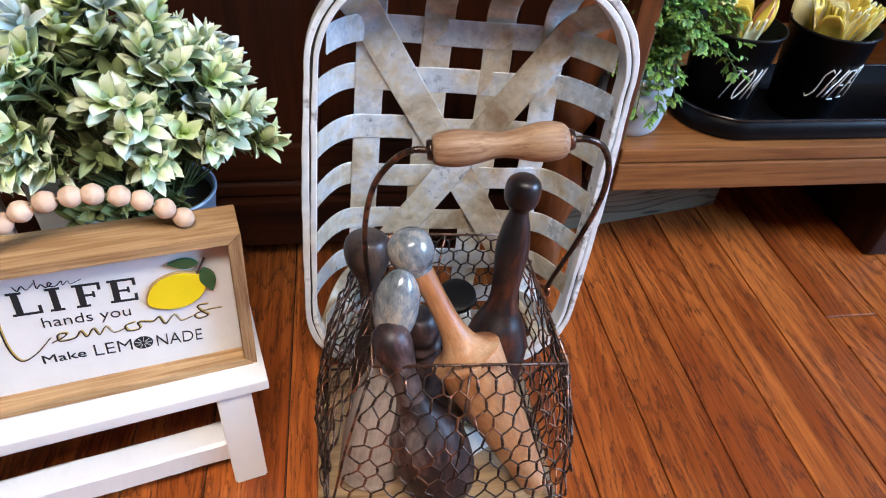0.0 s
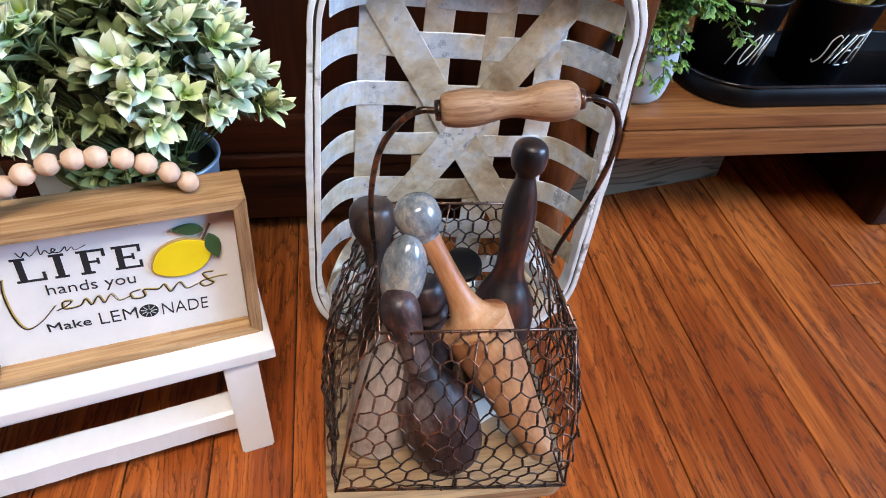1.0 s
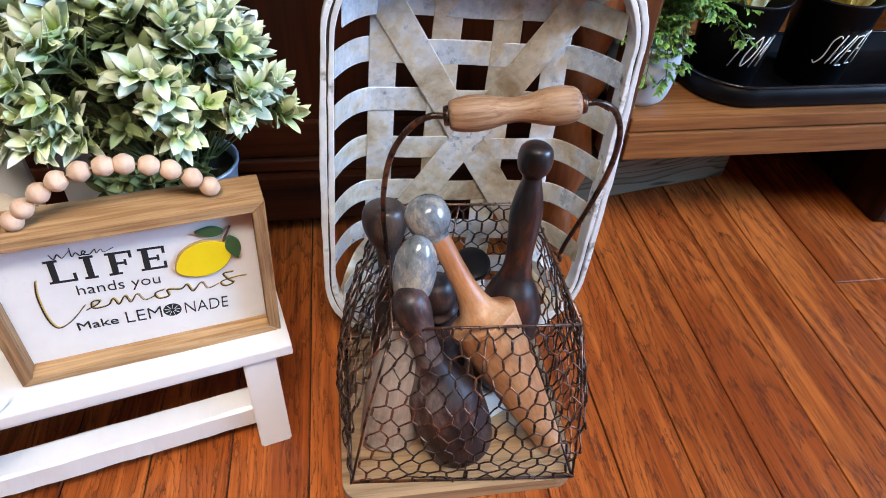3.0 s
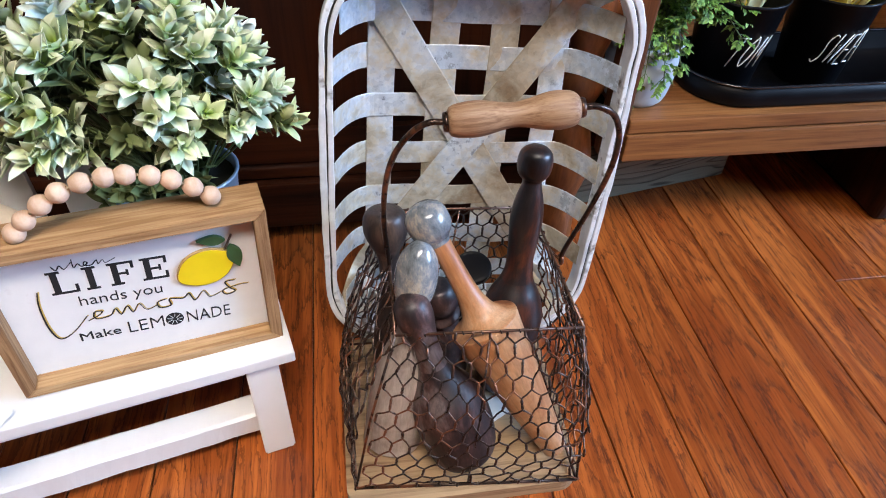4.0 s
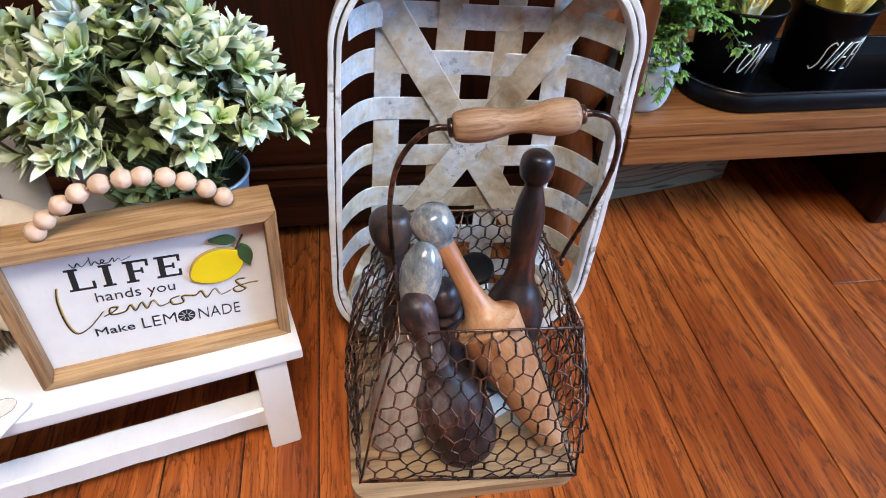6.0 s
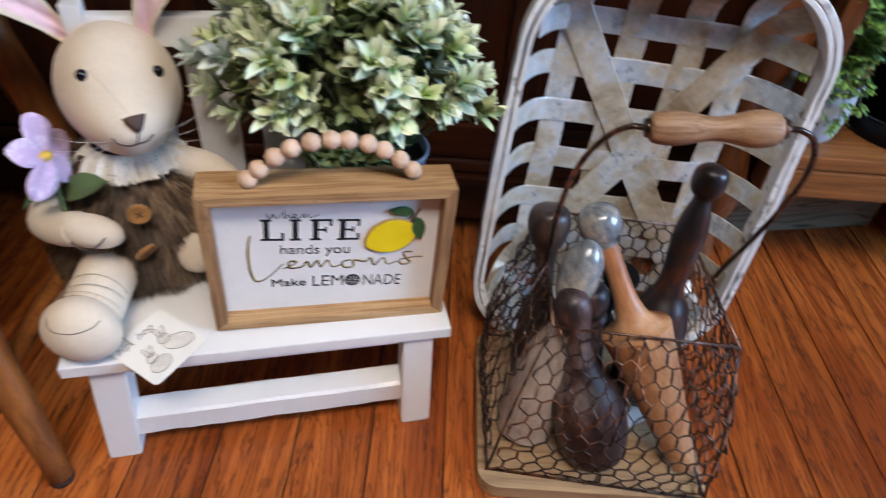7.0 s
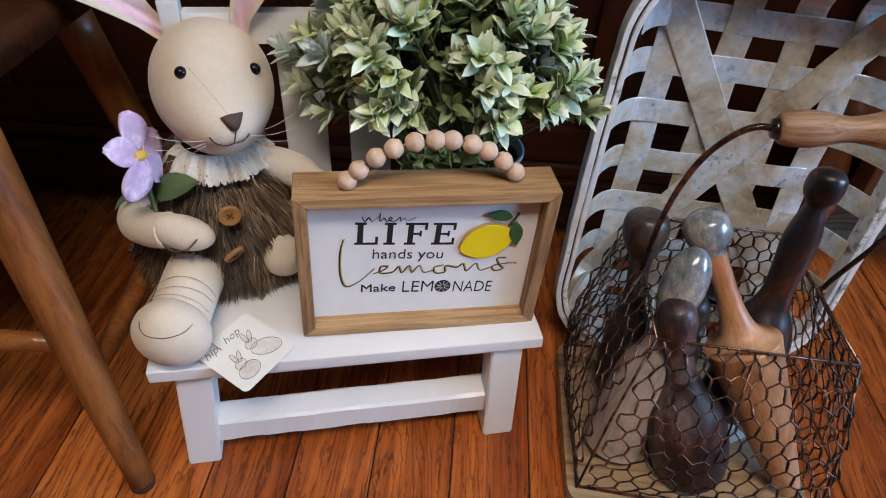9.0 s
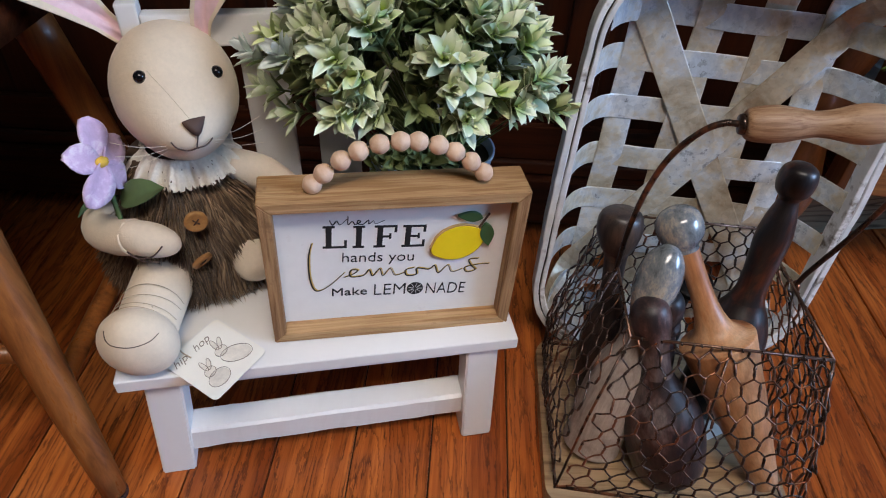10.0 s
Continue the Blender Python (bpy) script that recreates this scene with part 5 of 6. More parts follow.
    ear([(-0.523, 0.436, 0.450), (-0.519, 0.434, 0.470), (-0.508, 0.434, 0.492), (-0.492, 0.436, 0.525), (-0.470, 0.432, 0.575)], (0.007, 0.010, 0.014, 0.022, 0.017), to_camera)
    # body in fur, arms, leg and foot
    coat = [(0.0, 0.345), (0.042, 0.338), (0.060, 0.312), (0.074, 0.275), (0.084, 0.235), (0.082, 0.200), (0.070, 0.184), (0, 0.183)]
    bc = Vector((-0.573, 0.405, 0.0))
    old = set(bm.faces)
    lathe(coat[::-1], 32, bm, Matrix.Translation(bc), 0.88)
    for f in bm.faces:
        if f not in old:
            f.material_index = 1
    def limb(points, radii, idx=0):
        pts = curve_through(points, 6)
        n, m = len(pts), len(radii) - 1
        rr = []
        for k in range(n):
            t = k / (n - 1) * m
            i = min(int(t), m - 1)
            rr.append(radii[i] + (radii[i + 1] - radii[i]) * (t - i))
        old = set(bm.faces)
        tube(pts, rr, 16, bm)
        for f in bm.faces:
            if f not in old:
                f.material_index = idx
    limb([(-0.612, 0.398, 0.322), (-0.630, 0.368, 0.292), (-0.634, 0.340, 0.277), (-0.610, 0.320, 0.282), (-0.585, 0.312, 0.290)], (0.019, 0.020, 0.021, 0.019, 0.019))
    blob(bm, (-0.571, 0.310, 0.290), (0.034, 0.018, 0.0185), Matrix.Rotation(radians(10), 3, "Y"), 22, 14, 0)
    thread([(-0.585, 0.2920, 0.288), (-0.575, 0.2905, 0.281), (-0.560, 0.2915, 0.284), (-0.549, 0.2955, 0.295)], 0.0008)
    thread([(-0.583, 0.2925, 0.283), (-0.570, 0.2920, 0.276), (-0.556, 0.2945, 0.275)], 0.0006)
    limb([(-0.515, 0.410, 0.318), (-0.480, 0.420, 0.300), (-0.445, 0.415, 0.270)], (0.019, 0.021, 0.021))
    blob(bm, (-0.488, 0.362, 0.222), (0.026, 0.024, 0.026), None, 18, 12, 0)
    limb([(-0.578, 0.360, 0.220), (-0.576, 0.315, 0.219), (-0.572, 0.260, 0.214)], (0.033, 0.032, 0.031))
    foot = blob(bm, (-0.569, 0.236, 0.2185), (0.040, 0.030, 0.0385), None, 28, 18, 0)
    view = Vector((0.25, -0.75, 0.61)).normalized()
    across = Vector((0.95, 0.31, 0.0)).normalized()
    upward = (up - view * view.z).normalized()
    def on_foot(a, b):
        q = (view + across * a + upward * b).normalized()
        k = 1.0 / math.sqrt((q.x / 0.0405) ** 2 + (q.y / 0.0305) ** 2 + (q.z / 0.039) ** 2)
        return Vector((-0.569, 0.236, 0.2185)) + q * k
    thread([on_foot(*q) for q in ((-1.05, 0.85), (-0.90, 0.42), (-0.55, 0.14), (0.0, 0.02), (0.50, 0.10), (0.90, 0.34))], 0.00045)
    for k in range(4):
        c = Vector((-0.573, 0.285 - 0.010 * k, 0.217))
        thread([c + Vector((0.0335 * math.cos(a), (0.007 - 0.004 * k) * math.sin(a + k) - 0.004 * a, 0.0335 * math.sin(a))) for a in [0.2 + 0.45 * i for i in range(7)]], 0.0004, 7)
    # lace collar: scalloped ring
    ring = []
    cc = Vector((-0.557, 0.402, 0.343))
    N = 300
    steps = 20
    for i in range(steps):
        t = i / (steps - 1)
        row = []
        for k in range(N):
            a = 2 * math.pi * k / N
            ruffle = t * (0.0050 * math.sin(13 * a + 1.6 * math.sin(3 * a)) + 0.0014 * math.sin(37 * a))
            scallop = -0.0035 * abs(math.sin(23 * a + 0.6 * math.sin(5 * a))) * max(0.0, t - 0.7) / 0.3
            rr = 0.036 + 0.021 * t + ruffle
            row.append(bm.verts.new(cc + Vector((rr * math.cos(a), rr * 0.94 * math.sin(a), 0.005 - 0.023 * t ** 1.5 + 0.5 * ruffle + scallop + rnd.uniform(-0.0007, 0.0007)))))
        ring.append(row)
    for i, (a, b) in enumerate(zip(ring, ring[1:])):
        for k in range(N):
            if i > 6 and (k + 2 * (i // 2)) % 4 == 0 and i % 2 == 0 and rnd.random() < 0.10 or i >= steps - 2 and rnd.random() < 0.25:
                continue
            bm.faces.new((a[k], b[k], b[(k + 1) % N], a[(k + 1) % N])).material_index = 2
    # buttons
    for c in (Vector((-0.526, 0.330, 0.301)), Vector((-0.527, 0.322, 0.254))):
        m = Matrix.Translation(c) @ (fwd + (up * 0.12 if c.z > 0.28 else side * 0.55 - up * 0.75)).to_track_quat("Z", "Y").to_matrix().to_4x4()
        old = set(bm.faces)
        lathe([(0, 0.002), (0.0075, 0.002), (0.009, 0.0034), (0.0112, 0.003), (0.012, 0.001), (0.0112, -0.002), (0, -0.002)], 22, bm, m)
        for f in bm.faces:
            if f not in old:
                f.material_index = 6
        for a, b in (((-0.003, -0.003), (0.003, 0.003)), ((-0.003, 0.003), (0.003, -0.003))):
            thread([m @ Vector((*a, 0.0024)), m @ Vector((0, 0, 0.0030)), m @ Vector((*b, 0.0024))], 0.0007)
    for f in bm.faces:
        f.smooth = True
    # fur: many long fine locks that hang and part
    for k in range(9500):
        z = rnd.triangular(0.186, 0.338, 0.215)
        i = next(n for n in range(len(coat) - 1) if coat[n][1] >= z > coat[n + 1][1])
        t = (coat[i][1] - z) / (coat[i][1] - coat[i + 1][1])
        r = coat[i][0] + (coat[i + 1][0] - coat[i][0]) * t
        a = rnd.uniform(math.pi * 0.85, math.pi * 2.15)
        nrm = Vector((math.cos(a), math.sin(a), 0.15)).normalized()
        q = bc + Vector((r * math.cos(a), 0.88 * r * math.sin(a), z))
        clump = noise.noise((q.x * 45, q.y * 45, q.z * 30))
        down = (Vector((0.7 * clump + rnd.uniform(-0.25, 0.25), rnd.uniform(-0.2, 0.2), -1.0)) + nrm * (0.35 + 0.5 * abs(clump) + rnd.uniform(0, 0.4))).normalized()
        s = down.cross(nrm).normalized() * rnd.uniform(0.0004, 0.0010)
        L = rnd.uniform(0.018, 0.042)
        tip = q + down * L
        tip.z = max(tip.z, 0.181 - 0.02 * max(0.0, 0.2 - tip.y))
        mid = q.lerp(tip, 0.5) + nrm * 0.0035
        f = bm.faces.new([bm.verts.new(x) for x in (q - s, q + s, mid + s * 0.8, tip, mid - s * 0.8)])
        f.material_index = 1
    ob = link_mesh("rabbit_doll", bm, mats)
    return tagged(ob, "cream linen rabbit doll with fur coat and lace collar, sitting", "doll")


rabbit()


def fabric_flower():
    f = thing("fabric_flower", "lilac felt flower with a yellow centre, held by a rabbit doll", "flower", Matrix.Translation((-0.609, 0.336, 0.363)) @ Vector((0.95, -0.18, 0.28)).to_track_quat("Z", "Y").to_matrix().to_4x4() @ pose(0, 0, 0, 0, 0, 74))
    for k in range(5):
        bm = bmesh.new()
        rows = []
        for i in range(8):
            t = i / 7
            w = (0.0188, 0.0172, 0.0194, 0.0162, 0.0182)[k] * (math.sin(math.pi * (0.10 + 0.86 * t))) ** 0.75 * (0.6 + 0.5 * t)
            x = 0.003 + (0.041, 0.037, 0.043, 0.038, 0.041)[k] * t
            rows.append([bm.verts.new((x, w * o, 0.007 * math.sin(2.6 * t + 0.5 * k) - 0.005 * (1 - abs(o)) * (1 - 0.5 * t) + 0.0015 * math.sin(5 * o + 2 * k) * t)) for o in (-1, -0.5, 0, 0.5, 1)])
        for a, b in zip(rows, rows[1:]):
            for j in range(4):
                bm.faces.new((a[j], a[j + 1], b[j + 1], b[j]))
        g = bmesh.ops.extrude_face_region(bm, geom=bm.faces[:])
        for v in [e for e in g["geom"] if isinstance(e, bmesh.types.BMVert)]:
            v.co.z += 0.0018
        bmesh.ops.recalc_face_normals(bm, faces=bm.faces)
        o = part("petal", bm, M_LILAC, f, "", True)
        o.matrix_local = pose(0, 0, 0, 0, 0, 72 * k + (5, -4, 3, 6, -3)[k])
    bm = bmesh.new()
    blob(bm, (0, 0, 0.004), (0.0055, 0.0080, 0.004), None, 16, 10)
    part("centre", bm, M_YELLOWFELT, f, "yellow stitched centre", True)
    inv = f.matrix_world.inverted()
    part("stem", tube([inv @ q for q in curve_through([(-0.614, 0.345, 0.350), (-0.606, 0.332, 0.315), (-0.596, 0.318, 0.272)])], 0.0024, 8), M_FELTGREEN, f, "green stem", True)
    for p, q, w in (((-0.608, 0.342, 0.318), (-0.650, 0.333, 0.314), 0.5), ((-0.604, 0.340, 0.312), (-0.566, 0.335, 0.342), 0.62)):
        bm = bmesh.new()
        m = inv @ Matrix.Translation(p) @ (Vector(q) - Vector(p)).to_track_quat("X", "Z").to_matrix().to_4x4() @ Matrix.Rotation(radians(40), 4, "X")
        L = dist(p, q)
        add_leaf(bm, m, L, L * w, -0.5, 0.15, 6, 0, 0.001)
        part("felt_leaf", bm, M_FELTGREEN, f, "dark green felt leaf", True)
    loops = bmesh.new()
    for k in range(4):
        c = Vector((-0.606, 0.335, 0.292 - 0.004 * k))
        tube([inv @ (c + Vector((0.016 * math.cos(a), 0.012 * math.sin(a), 0.006 * math.sin(a + k)))) for a in [i * math.pi / 6 for i in range(12)]], 0.0008, 5, loops, True)
    part("tie", loops, M_STRING, f, "pale string tie", True)


fabric_flower()


def gift_tag():
    """A rounded card with faint prints, tied by string to the foot of the doll."""
    o = Vector((-0.4880, 0.2000, 0.1760))
    r = Vector((-0.4520, 0.2640, 0.1815))
    ex = (r - o).normalized()
    nrm = Vector((0.05, -0.02, 1)).normalized()
    ey = nrm.cross(ex).normalized()
    nrm = ex.cross(ey)
    m = Matrix.Translation(o + nrm * 0.0015) @ Matrix((ex, ey, nrm)).transposed().to_4x4()
    t = thing("gift_tag", "ivory card tag with faint printed drawings, lying on a white bench", "tag", m)
    part("card", plate(rounded(0, 0.073, 0, 0.076, 0.006, 4), 0, 0.0007), M_CARD, t)
    # unreadable prints stay plain rounded shapes
    def shape(cx, cy, a, b, turn):
        return [(cx + a * math.cos(k * math.pi / 10) * math.cos(turn) - b * math.sin(k * math.pi / 10) * math.sin(turn), cy + a * math.cos(k * math.pi / 10) * math.sin(turn) + b * math.sin(k * math.pi / 10) * math.cos(turn)) for k in range(20)]
    for args in ((0.0225, 0.0175, 0.0125, 0.0095, 0.15), (0.0215, 0.0300, 0.0068, 0.0056, 0.5), (0.0270, 0.0385, 0.0075, 0.0022, 1.0), (0.0215, 0.0400, 0.0075, 0.0022, 1.5),
                 (0.0535, 0.0250, 0.0165, 0.0105, -0.60), (0.0460, 0.0400, 0.0074, 0.0060, 0.3), (0.0520, 0.0490, 0.0080, 0.0024, 0.95), (0.0465, 0.0510, 0.0080, 0.0024, 1.4)):
        bm = bmesh.new()
        tube([(x, y, 0.0009) for x, y in shape(*args)], 0.00035, 4, bm, True)
        part("print_outline", bm, M_PENCIL, t, "faint grey-brown printed outline")
        part("print_fill", plate(shape(args[0], args[1], args[2] * 0.93, args[3] * 0.93, args[4]), 0.00072, 0.0008), M_FAINT, t, "pale printed tint")
    lettering("print_word", "hip", 0.0135, t, pose(0.004, 0.060, 0.0009), M_PENCIL, 0.0002, -0.0001, 0.4, 0.017)
    lettering("print_word", "hop", 0.0135, t, pose(0.030, 0.060, 0.0009), M_PENCIL, 0.0002, -0.0001, 0.4, 0.021)
    inv = m.inverted()
    part("string", tube([inv @ q for q in curve_through([(-0.560, 0.262, 0.243), (-0.548, 0.258, 0.214), (-0.541, 0.252, 0.190), (-0.528, 0.247, 0.184)])], 0.0008, 6), M_STRING, t, "thin pale string", True)


gift_tag()


# ---- chair ----
def chair():
    c = thing("wooden_chair", "honey-brown wooden chair with round splayed legs", "chair", pose(0, 0, 0))
    def leg(a, b, r0, r1, name="leg"):
        a, b = Vector(a), Vector(b)
        pts = [a.lerp(b, t / 8) for t in range(9)]
        part(name, tube(pts, [r0 + (r1 - r0) * math.sin(math.pi * 0.5 * t / 8) for t in range(9)], 18), M_CHAIR, c, "", True)
    seat_z = 0.455
    leg((-0.636, 0.185, 0.006), (-0.702, 0.260, seat_z), 0.0135, 0.023)
    leg((-0.660, 0.530, 0.0), (-0.745, 0.500, seat_z), 0.0135, 0.023)
    leg((-1.080, 0.160, 0.0), (-1.010, 0.240, seat_z), 0.0135, 0.023)
    leg((-1.080, 0.560, 0.0), (-1.010, 0.480, seat_z), 0.0135, 0.023)
    leg((-0.672, 0.222, 0.205), (-1.045, 0.205, 0.205), 0.010, 0.013, "stretcher")
    leg((-0.668, 0.222, 0.150), (-0.690, 0.510, 0.150), 0.010, 0.013, "stretcher")
    part("foot_cap", lathe([(0, 0), (0.014, 0), (0.0145, 0.005), (0.0135, 0.0062), (0, 0.0062)], 18, None, pose(-0.636, 0.185, 0)), M_SUB, c, "dark rubber foot cap")
    bm = plate(rounded(-1.10, -0.690, 0.13, 0.60, 0.12, 8), seat_z, seat_z + 0.032)
    bmesh.ops.bevel(bm, geom=[e for e in bm.edges if e.calc_face_angle(0) > 1.2], offset=0.012, segments=4, affect="EDGES")
    # darker wood than the legs: the shade on the seat is put into its colour
    part("seat", bm, M_CABINET_H, c, "wooden seat with its shade put into a dark colour", True)


chair()


# ---- things on the shelf ----
SHELF = pose(0.295, 0.59, 0.2745)


def tray():
    t = thing("tray", "long black enamel tray with rounded ends on a wooden shelf", "tray", SHELF)
    def shell(name, steps, close, label="", mat=M_BLACK):
        bm, rings = bmesh.new(), []
        for g, z in steps:
            rings.append([bm.verts.new((x, y, z)) for x, y in rounded(0.112 - g, 0.62 + g, 0.018 - g, 0.190 + g, 0.083 + g, 14)])
        n = len(rings[0])
        for a, b in zip(rings, rings[1:]) if close else zip(rings, rings[1:] + rings[:1]):
            for k in range(n):
                bm.faces.new((a[k], a[(k + 1) % n], b[(k + 1) % n], b[k]))
        if close:
            bm.faces.new(rings[0][::-1])
            bm.faces.new(rings[-1])
        part(name, bm, mat, t, label, True)
    shell("tray_body", ((-0.003, 0.0), (0.0, 0.002), (0.0012, 0.008), (0.003, 0.0335), (0.000, 0.0335), (-0.004, 0.006)), True)
    shell("tray_rim", ((0.003, 0.0336), (0.0050, 0.0345), (0.0052, 0.0362), (0.0035, 0.0372), (0.0, 0.0366), (0.0, 0.0336)), False, "rolled glossy black rim", M_ENAMELRIM)


tray()


def spoon(bm, fork):
    """A plastic spoon or fork with its head up along z."""
    n, rows = 26, []
    for i in range(n):
        t = i / (n - 1)
        z = 0.165 * t
        if t < 0.62:
            w, dip = 0.0045 + 0.001 * abs(0.3 - t), 0.0
        else:
            s = (t - 0.62) / 0.38
            w = 0.0055 + 0.0135 * math.sin(math.pi * min(1.0, s * 0.93 + 0.05)) ** 0.7 if not fork else 0.0055 + 0.0075 * min(1.0, s * 2.2)
            dip = 0.006 * math.sin(math.pi * s)
        rows.append([(w * o, dip * (1 - o * o) * (1 if not fork else 0.6), z) for o in (-1, -0.6, -0.2, 0.2, 0.6, 1)])
    vs = [[bm.verts.new(p) for p in r] for r in rows]
    for i in range(n - 1):
        for k in range(5):
            if fork and i > n * 0.82 and k in (1, 3):
                continue
            bm.faces.new((vs[i][k], vs[i][k + 1], vs[i + 1][k + 1], vs[i + 1][k]))
    g = bmesh.ops.extrude_face_region(bm, geom=bm.faces[:])
    for v in [e for e in g["geom"] if isinstance(e, bmesh.types.BMVert)]:
        v.co.y -= 0.0016
    bmesh.ops.recalc_face_normals(bm, faces=bm.faces)
    return bm


STROKES = {"T": [[(0.0, 1.0), (1.0, 1.0)], [(0.5, 1.0), (0.5, 0.0)]], "O": [[(0.5, 1.0), (0.1, 0.7), (0.05, 0.3), (0.45, 0.0), (0.9, 0.3), (0.95, 0.7), (0.5, 1.0)]],
           "M": [[(0.0, 0.0), (0.1, 1.0), (0.5, 0.35), (0.9, 1.0), (1.0, 0.0)]], "S": [[(0.9, 0.92), (0.5, 1.0), (0.25, 0.78), (0.45, 0.5), (0.55, 0.2), (0.25, 0.0), (-0.1, 0.08)]],
           "W": [[(0.0, 1.0), (0.2, 0.0), (0.5, 0.65), (0.8, 0.0), (1.0, 1.0)]], "E": [[(0.9, 1.0), (0.1, 1.0), (0.1, 0.0), (0.9, 0.0)], [(0.1, 0.5), (0.7, 0.5)]]}


def cups():
    rnd = random.Random(8)
    protos = {}
    for fork in (False, True):
        for mat in (M_YELLOWPL, M_CREAMPL, M_CLEAR):
            me = bpy.data.meshes.new("cutlery")
            b = spoon(bmesh.new(), fork)
            for f in b.faces:
                f.smooth = True
            b.to_mesh(me)
            b.free()
            me.materials.append(mat)
            protos[fork, mat.name] = me
    for (x, y), word, pieces in (((0.178, 0.104), "TOM", 11), ((0.326, 0.104), "SWEET", 28)):
        c = thing("cup", "black enamel cup with white lettering, full of plastic cutlery", "cup", SHELF @ pose(x, y, 0.0065), "black cups on the tray")
        prof = [(0, 0), (0.046, 0), (0.048, 0.002), (0.0610, 0.130), (0.0635, 0.132), (0.0635, 0.135), (0.060, 0.135), (0.047, 0.010), (0, 0.010)]
        part("cup_body", lathe(prof, 40), M_BLACK, c, "", True)
        # thin hand lettering wrapped on the front
        for k, ch in enumerate(word):
            start = (k - 2) * 0.0165 - 0.006 if len(word) > 3 else (k - 1) * 0.020 - 0.014
            bm = bmesh.new()
            for st in STROKES[ch]:
                pts = []
                line = curve_through([(u, v, 0) for u, v in st], 5) if ch in "OS" else [Vector((u, v, 0)) for u, v in st]
                for q in line:
                    z = 0.043 + 0.046 * q.y + 0.002 * (k % 2)
                    ang = radians(-90) + (start + 0.0135 * q.x + 0.016 * q.y) / 0.056
                    r = 0.0481 + 0.0130 * (z - 0.002) / 0.128 + 0.0003
                    pts.append((r * math.cos(ang), r * math.sin(ang), z))
                tube(pts, 0.0010, 6, bm)
            part("letter", bm, M_LETTER, c, "", True)
        base = c.matrix_world
        for k in range(pieces):
            fork = rnd.random() < (0.45 if word != "TOM" else 0.1)
            mat = M_CLEAR if word == "TOM" and k < 2 else (M_YELLOWPL if rnd.random() < 0.6 else M_CREAMPL)
            ang, rad = rnd.uniform(0, 6.28), rnd.uniform(0.014, 0.040)
            foot = Vector((0.4 * rad * math.cos(ang + 2.4), 0.4 * rad * math.sin(ang + 2.4), 0.012))
            head = Vector((1.75 * rad * math.cos(ang), 1.75 * rad * math.sin(ang), 0.180))
            ob = new("plastic_fork" if fork else "plastic_spoon", protos[fork, mat.name])
            ob.matrix_world = base @ aim(foot, head) @ Matrix.Rotation(rnd.uniform(-0.7, 0.7), 4, "Z")
            tagged(ob, ("clear reddish plastic " if mat is M_CLEAR else "glossy yellow plastic " if mat is M_YELLOWPL else "pale yellow plastic ") + ("fork" if fork else "spoon") + " standing in a black cup", "fork" if fork else "spoon", "plastic cutlery in the cups")


cups()


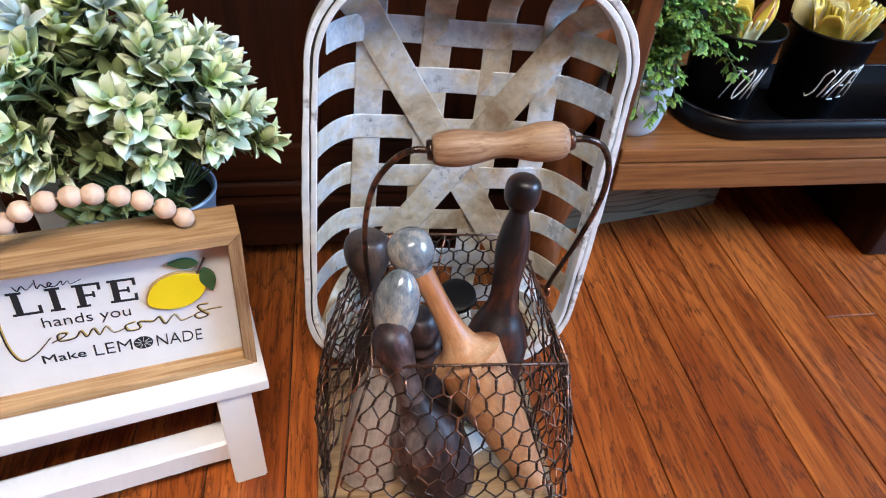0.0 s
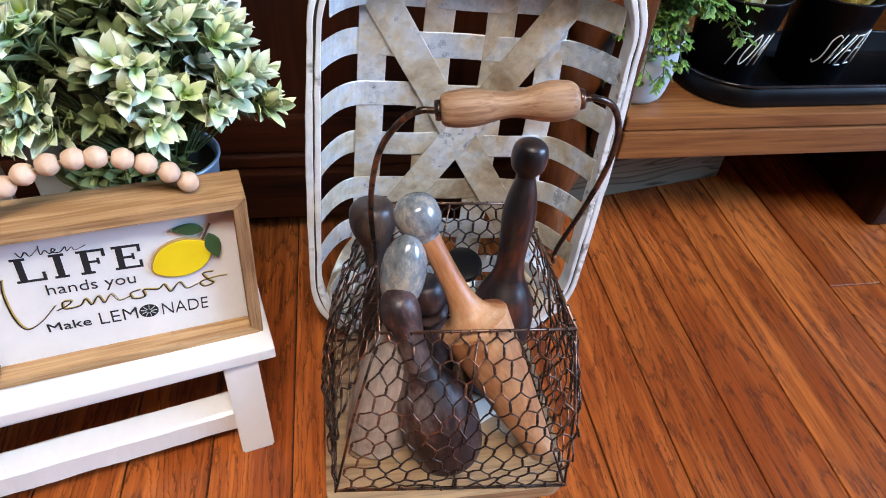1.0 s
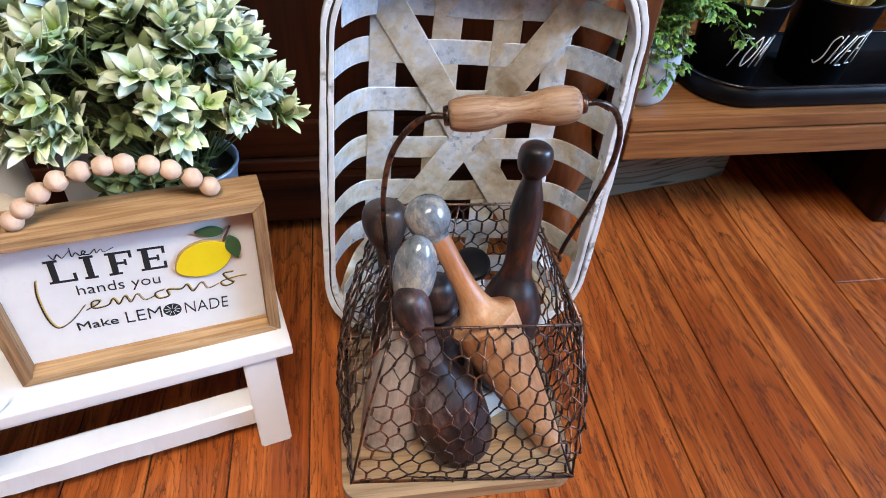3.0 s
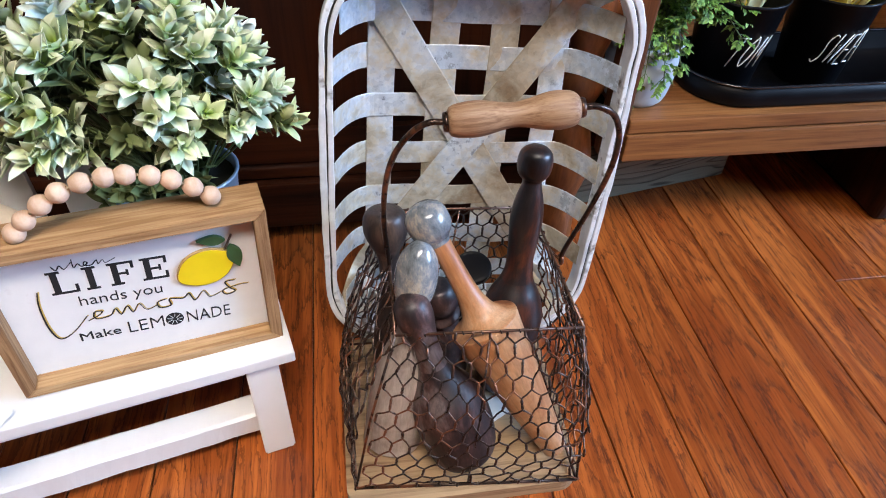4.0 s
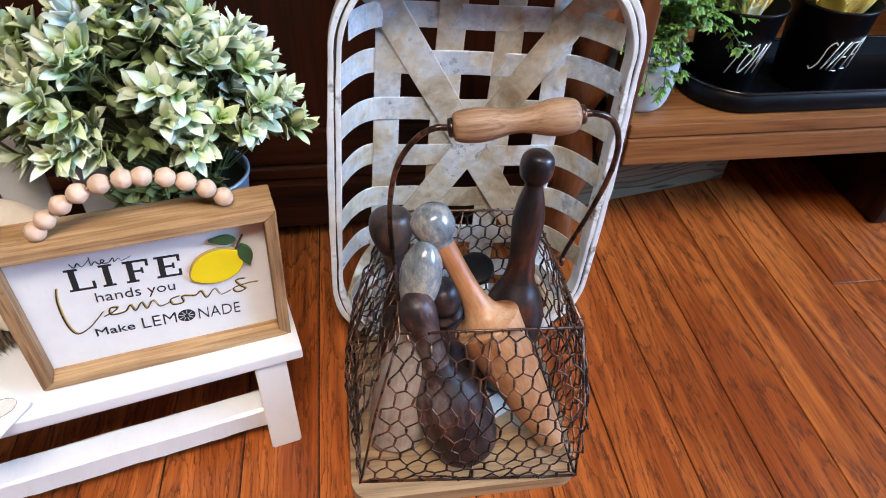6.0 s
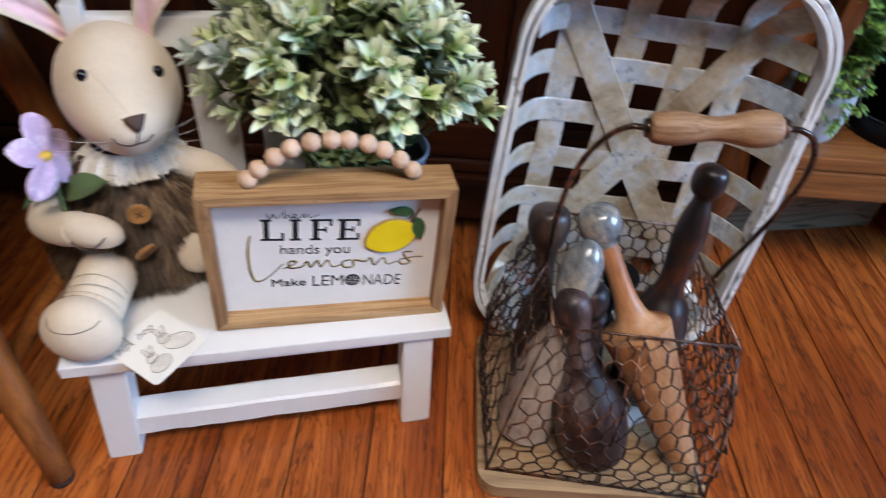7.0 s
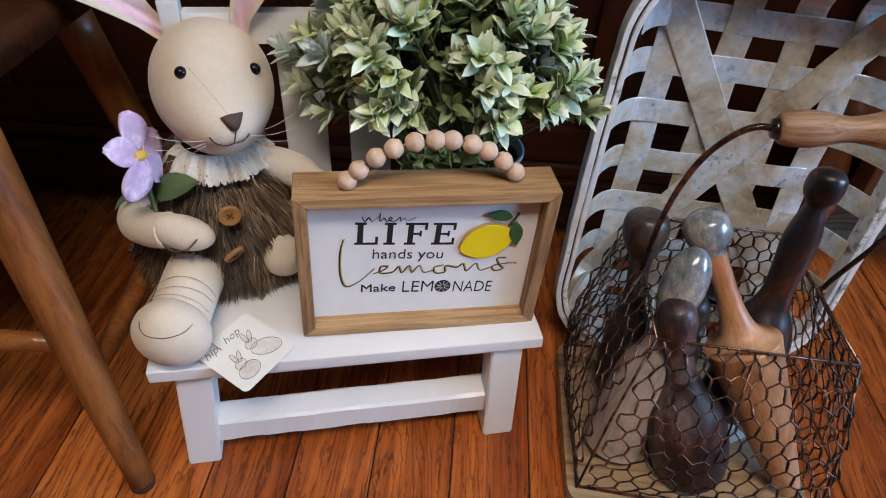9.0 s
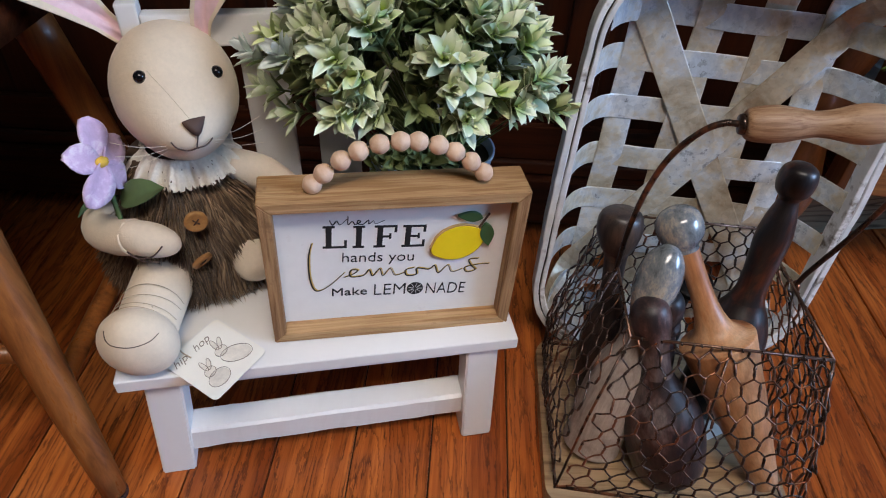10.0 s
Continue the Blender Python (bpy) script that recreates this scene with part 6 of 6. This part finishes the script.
def fern():
    rnd = random.Random(21)
    f = thing("potted_fern", "bright green trailing fern in a pale stone pot", "plant", SHELF @ pose(0.030, 0.075, 0))
    part("pot", lathe(smooth_profile([(0, 0), (0.040, 0), (0.050, 0.03), (0.052, 0.06), (0.050, 0.078), (0.054, 0.086), (0.050, 0.090), (0.044, 0.080), (0, 0.078)], 4), 32), M_STONE, f, "pale blue-grey stone pot", True)
    stems, leaves = bmesh.new(), bmesh.new()
    sprays = []
    for k in range(34):
        a, r = rnd.uniform(-2.9, 0.9), rnd.uniform(0.03, 0.085)
        sprays.append((a, r, rnd.uniform(0.06, 0.17), rnd.uniform(-0.02, 0.05)))
    # trailing sprays: over the cups, and down the side of the pot
    sprays += [(-0.30, 0.125, 0.060, 0.045), (-0.12, 0.130, 0.085, 0.045), (-0.05, 0.110, 0.120, 0.040)]
    sprays += [(-1.9, 0.070, 0.030, 0.065), (-2.2, 0.066, 0.030, 0.085), (-1.5, 0.070, 0.030, 0.06), (-2.5, 0.066, 0.04, 0.07), (-1.2, 0.070, 0.05, 0.06)]
    for a, r, lift, drop in sprays:
        p0 = Vector((0.02 * math.cos(a), 0.02 * math.sin(a), 0.080))
        p1 = Vector((0.55 * r * math.cos(a), 0.55 * r * math.sin(a), 0.088 + lift))
        p2 = Vector((r * math.cos(a), r * math.sin(a), 0.088 + lift - drop))
        pts = curve_through([p0, p1, p2], 8)
        tube(pts, 0.0008, 5, stems, False, False)
        for i in range(4, len(pts)):
            d = (pts[i] - pts[i - 1]).normalized()
            for b in range(2):
                out = (Vector((rnd.uniform(-1, 1), rnd.uniform(-1, 1), rnd.uniform(-0.7, 0.6))) + d * 0.6).normalized()
                L = rnd.uniform(0.010, 0.022)
                tube([pts[i], pts[i] + out * L], 0.0004, 4, stems, False, False)
                for j in range(4):
                    c = pts[i] + out * (L * (0.4 + 0.2 * j))
                    for sg in (-1, 1):
                        m = Matrix.Translation(c) @ out.to_track_quat("X", "Z").to_matrix().to_4x4() @ Matrix.Rotation(sg * rnd.uniform(0.5, 1.1), 4, "Z") @ Matrix.Rotation(rnd.uniform(-0.6, 0.6), 4, "X")
                        add_leaf(leaves, m, rnd.uniform(0.0065, 0.0105), rnd.uniform(0.0034, 0.0058), -0.3, 0.1, 3, 0, 0.0002)
    tagged(part("undergrowth", stems, M_STEM, f, "thin green stems", True), kind="stuff")
    tagged(part("fronds", leaves, M_FERN, f, "small lacy green leaflets"), kind="stuff")


fern()


# ---- floor planks ----
def planks():
    rnd = random.Random(3)
    far = bmesh.new()
    def piece(bm, x0, x1, y0, y1):
        z1 = rnd.uniform(-0.0006, 0.0)
        c = 0.0010
        lo = [(x0, y0), (x1, y0), (x1, y1), (x0, y1)]
        hi = [(x0 + c, y0 + c), (x1 - c, y0 + c), (x1 - c, y1 - c), (x0 + c, y1 - c)]
        a = [bm.verts.new((x, y, -0.006)) for x, y in lo]
        b = [bm.verts.new((x, y, z1 - c)) for x, y in lo]
        d = [bm.verts.new((x, y, z1)) for x, y in hi]
        for k in range(4):
            j = (k + 1) % 4
            bm.faces.new((a[k], a[j], b[j], b[k]))
            bm.faces.new((b[k], b[j], d[j], d[k]))
        bm.faces.new(d)
    g = 0.0010
    k0 = math.ceil((-2.0 - 0.401) / PLANK)
    k1 = math.floor((3.4 - 0.401) / PLANK)
    for k in range(k0, k1):
        x0, x1 = 0.401 + k * PLANK + g, 0.401 + (k + 1) * PLANK - g
        ys = [-2.0]
        y = -2.0 + rnd.uniform(0.3, 1.4)
        while y < 1.1:
            if not (-0.95 < x0 < 1.25 and -0.1 < y < 0.85):
                ys.append(y)
            y += rnd.uniform(0.7, 1.5)
        if k == 3:
            ys = [-2.0, -0.75, 0.497]
        ys.append(1.2)
        for a, b in zip(ys, ys[1:]):
            near = -1.0 < x0 < 1.15 and b > -0.25
            if near:
                bm = bmesh.new()
                cx, cy = (x0 + x1) / 2, (a + b) / 2
                piece(bm, x0 - cx, x1 - cx, a - cy + g, b - cy - g)
                ob = part("plank", bm, M_FLOOR, floor)
                ob.location = (cx, cy, 0)
            else:
                piece(far, x0, x1, a + g, b - g)
    tagged(part("planks_far", far, M_FLOOR, floor), kind="stuff")


planks()
